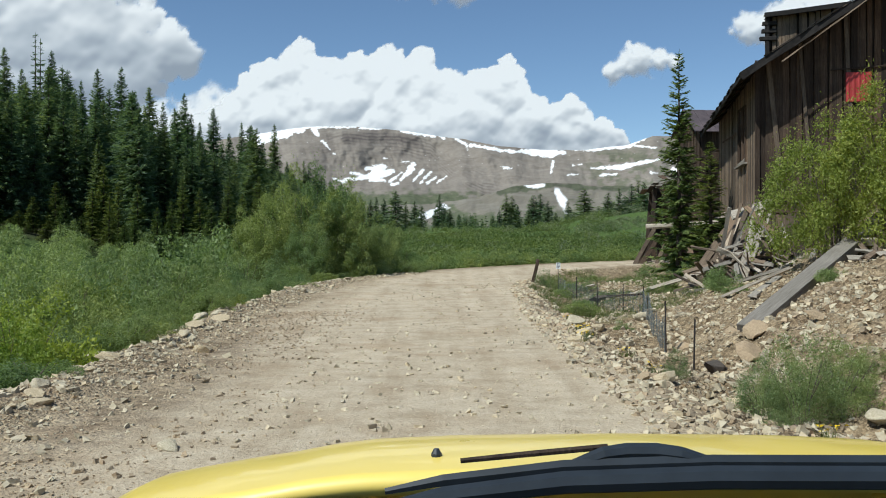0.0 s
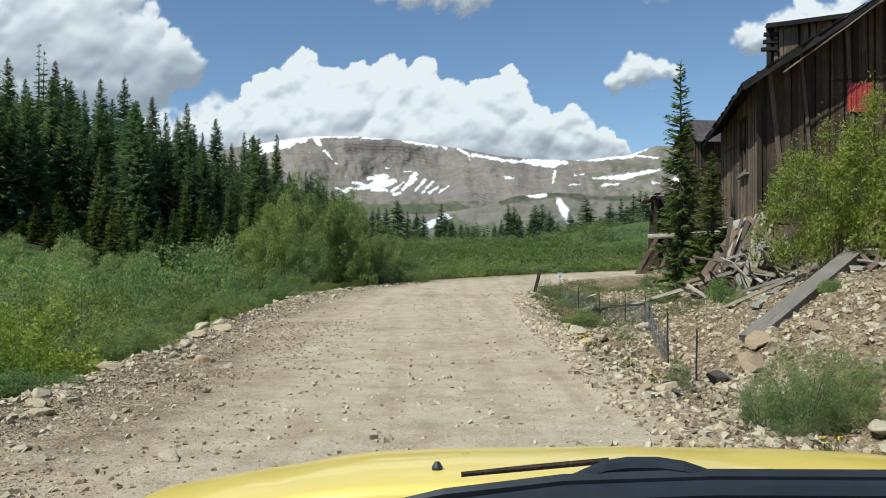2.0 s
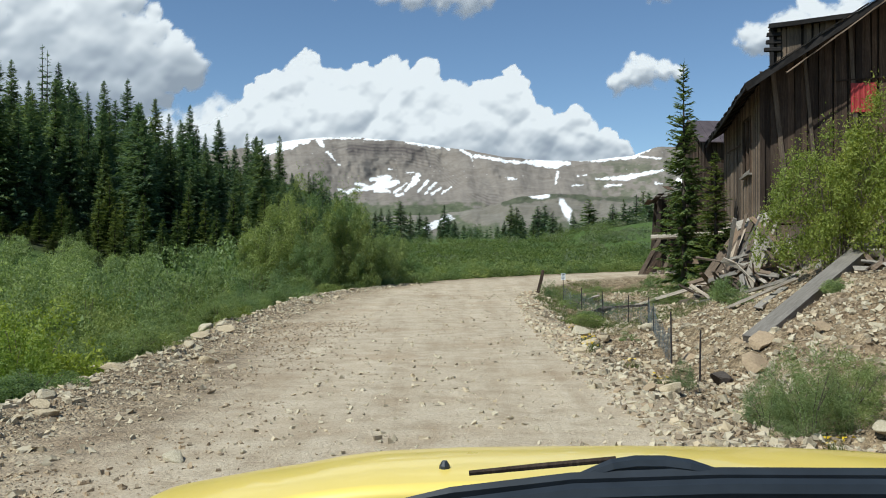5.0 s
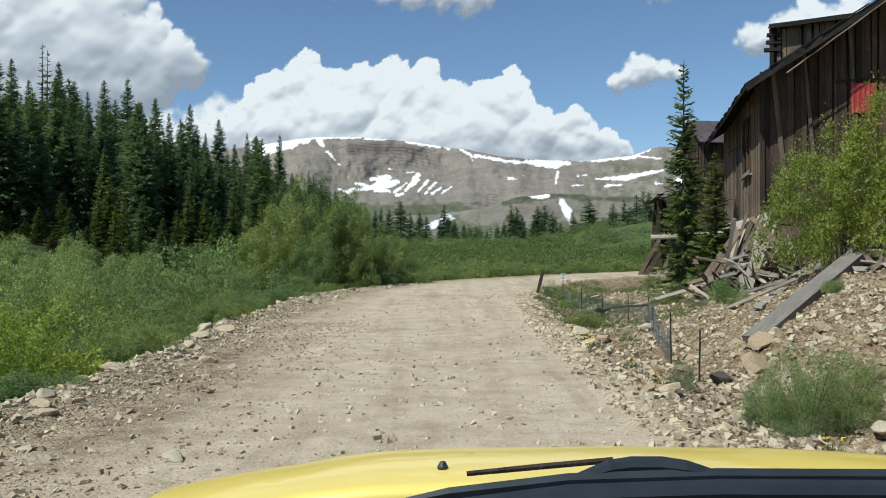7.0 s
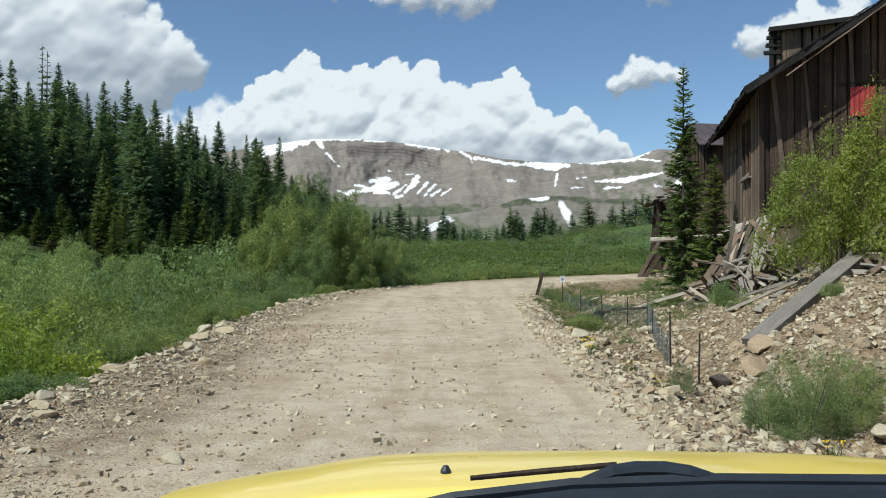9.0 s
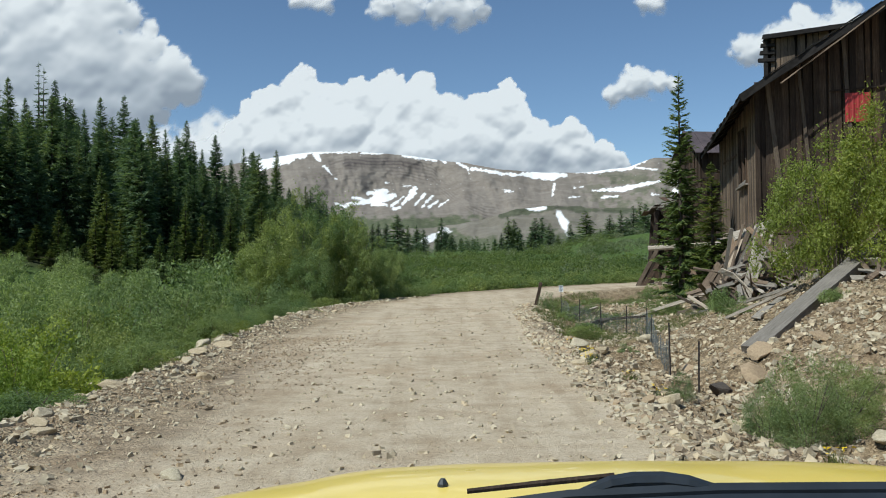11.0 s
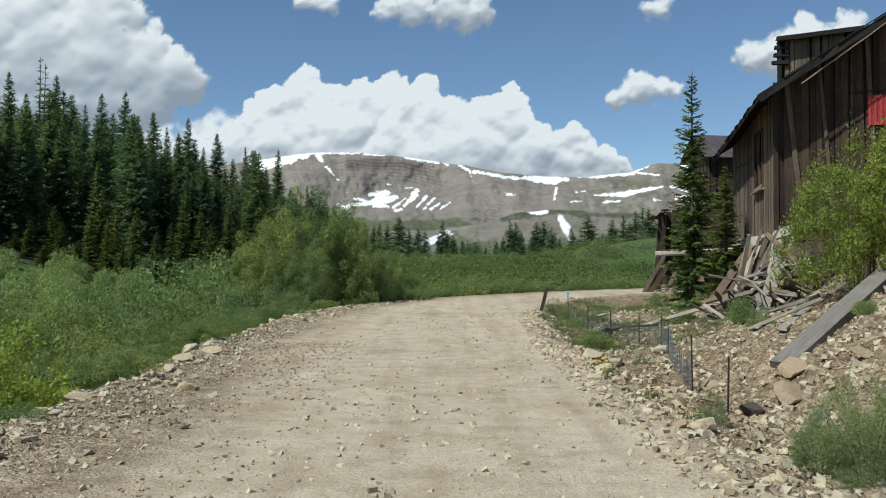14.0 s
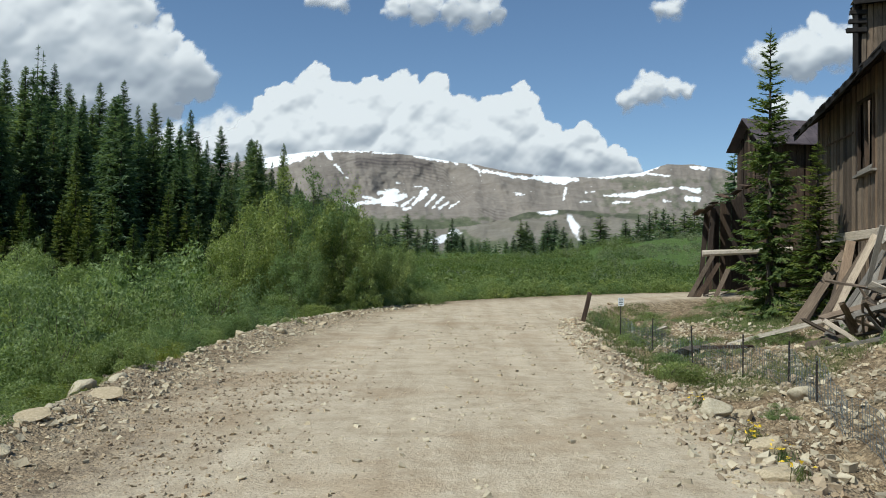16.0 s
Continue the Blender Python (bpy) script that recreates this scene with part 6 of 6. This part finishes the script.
def build_flowers():
    for i, (x, y) in enumerate(((2.75, 16.2), (2.95, 17.6), (2.6, 15.4), (2.9, 19.5), (3.0, 14.0), (2.9, 11.8), (3.6, 8.0), (2.7, 16.9))):
        e = empty("yellow_flowers", pose(x, y, hz(x, y)))
        r = np.random.default_rng(300 + i)
        n = 40
        c = r.normal(0, 0.06, (n, 3)) * [1, 1, 0] + [0, 0, 0.08]
        V, f = kites(c, unit(r.normal(0, 0.4, (n, 3)) + [0, 0, 1]) * 0.08, unit(r.normal(0, 1, (n, 3))) * 0.008)
        raw("leaf_tuft", V, f, GRASS, e)
        m = 14
        c = r.normal(0, 0.07, (m, 3)) * [1, 1, 0] + np.column_stack([np.zeros(m), np.zeros(m), r.uniform(0.12, 0.2, m)])
        V, f = kites(c, unit(r.normal(0, 1, (m, 3)) * [1, 1, 0.3]) * 0.022, unit(r.normal(0, 1, (m, 3)) * [1, 1, 0.3]) * 0.022)
        raw("blossom", V, f, PETAL, e)
        tagged(e, "tuft of small yellow wildflowers between the stones", "flowers", "wildflowers")


build_flowers()


def build_grass():
    r = np.random.default_rng(91)
    n = 60000
    y = 23 + 24 * r.random(n)
    x = 3.2 + 8.5 * r.random(n) ** 1.25 + 0.3 * (y - 38).clip(0, 20)
    k = (fbm(x * 0.7, y * 0.7, 4, 21) > 0.49) & (road_at(x, y)[0] > 0.5)
    x, y = x[k], y[k]
    c = np.column_stack([x, y, height(x, y) + 0.06])
    m = len(c)
    V, f = kites(c, unit(r.normal(0, 0.35, (m, 3)) + [0, 0, 1]) * r.uniform(0.05, 0.17, (m, 1)), unit(r.normal(0, 1, (m, 3)) * [1, 1, 0]) * 0.005)
    tagged(raw("bank_grass", V, f, GRASS), "thin dry green grass around the fence", "grass", kind="stuff")


build_grass()


# ------------------------------------------------------------ the car
CX, FRONT = 0.39, 1.95


def hood_z(x, y):
    u = abs(x - CX)
    z = float(np.interp(u, (0, 0.35, 0.52, 0.61, 0.70, 0.77, 0.88, 0.96, 1.0), (1.299, 1.295, 1.287, 1.276, 1.258, 1.248, 1.228, 1.212, 1.19)))
    dy = y - FRONT
    return z - 0.2167 * dy - 0.35 * dy * dy


def build_car():
    car = empty("car", pose(CX, 0, 0))
    tagged(car, "yellow off-road car standing on the gravel road", "car")

    def P(name, bm, mat, parent=car, label="", smooth=False):
        ob = part(name, bm, mat, None, label, smooth)
        ob.parent = parent
        ob.matrix_parent_inverse = (Matrix.Translation((CX, 0, 0)) if parent is car else Matrix.Translation((CX, 0, 0))).inverted()
        return ob

    # hood: a domed sheet with a rolled lip
    bm = bmesh.new()
    nx, ny = 60, 26
    grid = []
    for j in range(ny + 1):
        y = 1.50 + (2.52 - 1.50) * j / ny
        row = []
        for i in range(nx + 1):
            u = -1 + 2 * i / nx
            w = 1.03 - 0.10 * ((y - 1.5) / 1.02) ** 2
            x = CX + u * w
            row.append(bm.verts.new((x, y, hood_z(CX + u * 0.985, y) - 0.06 * max(0, j - ny + 3) ** 1.4)))
        grid.append(row)
    for j in range(ny):
        for i in range(nx):
            bm.faces.new((grid[j][i], grid[j][i + 1], grid[j + 1][i + 1], grid[j + 1][i]))
    geo = bmesh.ops.extrude_face_region(bm, geom=bm.faces[:])
    bmesh.ops.translate(bm, vec=(0, 0, -0.03), verts=[v for v in geo["geom"] if isinstance(v, bmesh.types.BMVert)])
    bmesh.ops.recalc_face_normals(bm, faces=bm.faces)
    P("hood", bm, PAINT, car, "dusty yellow hood", True)
    # cowl panel below the windscreen
    P("cowl", prism((CX - 0.9, 1.36, 1.26), (CX + 0.9, 1.36, 1.26), 0.28, 0.05, (0, 0, 1), 0, prng, 0.01), BLACK, car, "black plastic cowl")
    # body tub, sides, nose
    for sgn in (-1, 1):
        x = CX + sgn * 0.9
        P("side_panel", prism((x, -2.2, 0.82), (x, 1.5, 0.82), 0.1, 0.72, (0, 0, 1), 0, prng, 0.03), PAINT)
        P("fender", prism((x, 1.5, 0.86), (x, 2.5, 0.82), 0.16, 0.5, (0, 0, 1), 0, prng, 0.04), PAINT)
    P("nose", prism((CX - 0.84, 2.52, 0.8), (CX + 0.84, 2.52, 0.8), 0.1, 0.5, (0, 0, 1), 0, prng, 0.03), PAINT)
    P("bumper", prism((CX - 0.95, 2.66, 0.55), (CX + 0.95, 2.66, 0.55), 0.2, 0.22, (0, 0, 1), 0, prng, 0.03), BLACK)
    P("tail", prism((CX - 0.86, -2.2, 0.82), (CX + 0.86, -2.2, 0.82), 0.08, 0.72, (0, 0, 1), 0, prng, 0.03), PAINT)
    P("floor_pan", prism((CX, -2.2, 0.45), (CX, 2.45, 0.45), 1.7, 0.08, (0, 0, 1)), BLACK)
    # wheels
    for wx, wy in ((-0.82, 1.85), (0.82, 1.85), (-0.82, -1.35), (0.82, -1.35)):
        g = hz(CX + wx, wy)
        bm = bmesh.new()
        bmesh.ops.create_cone(bm, cap_ends=True, segments=28, radius1=0.4, radius2=0.4, depth=0.26, matrix=Matrix.Translation((CX + wx, wy, g + 0.39)) @ Matrix.Rotation(radians(90), 4, "Y"))
        bmesh.ops.bevel(bm, geom=[e for e in bm.edges if len(e.link_faces) == 2 and e.calc_face_angle() > 1.2], offset=0.05, segments=2, affect="EDGES")
        wheel = P("wheel", bm, BLACK, car, "black off-road tyre")
        bm = bmesh.new()
        bmesh.ops.create_cone(bm, cap_ends=True, segments=20, radius1=0.21, radius2=0.21, depth=0.275, matrix=Matrix.Translation((CX + wx, wy, g + 0.39)) @ Matrix.Rotation(radians(90), 4, "Y"))
        P("rim", bm, IRON, wheel).matrix_parent_inverse = Matrix.Identity(4)
    # wiper: arm, hump and blade
    bl = [(-0.095, 1.40, 1.322), (0.0, 1.412, 1.337), (0.2, 1.425, 1.356), (0.45, 1.43, 1.363), (0.8, 1.43, 1.362), (1.2, 1.42, 1.355)]
    wiper = P("wiper", rod(bl, [0.006, 0.011, 0.013, 0.014, 0.014, 0.012], 6), BLACK, car, "black windscreen wiper")
    P("wiper_rail", rod([(p[0], p[1] - 0.022, p[2] - 0.02) for p in bl], [0.009, 0.016, 0.019, 0.020, 0.020, 0.019], 8), BLACK)
    P("wiper_arm", rod([(0.03, 1.45, 1.36), (0.15, 1.45, 1.372), (0.28, 1.45, 1.384)], [0.005, 0.006, 0.006], 6), BOARD, car, "thin worn wiper arm")
    hump = [(0.22, 1.43, 1.358), (0.27, 1.435, 1.374), (0.31, 1.44, 1.378), (0.36, 1.44, 1.378), (0.40, 1.435, 1.374), (0.45, 1.43, 1.362)]
    P("wiper_bracket", rod(hump, [0.010, 0.014, 0.015, 0.015, 0.014, 0.010], 8), BLACK)
    P("washer_nozzle", rod([(-0.012, 1.62, 1.30), (-0.012, 1.62, 1.332), (-0.012, 1.62, 1.341)], [0.012, 0.010, 0.005], 8), BLACK)


build_car()
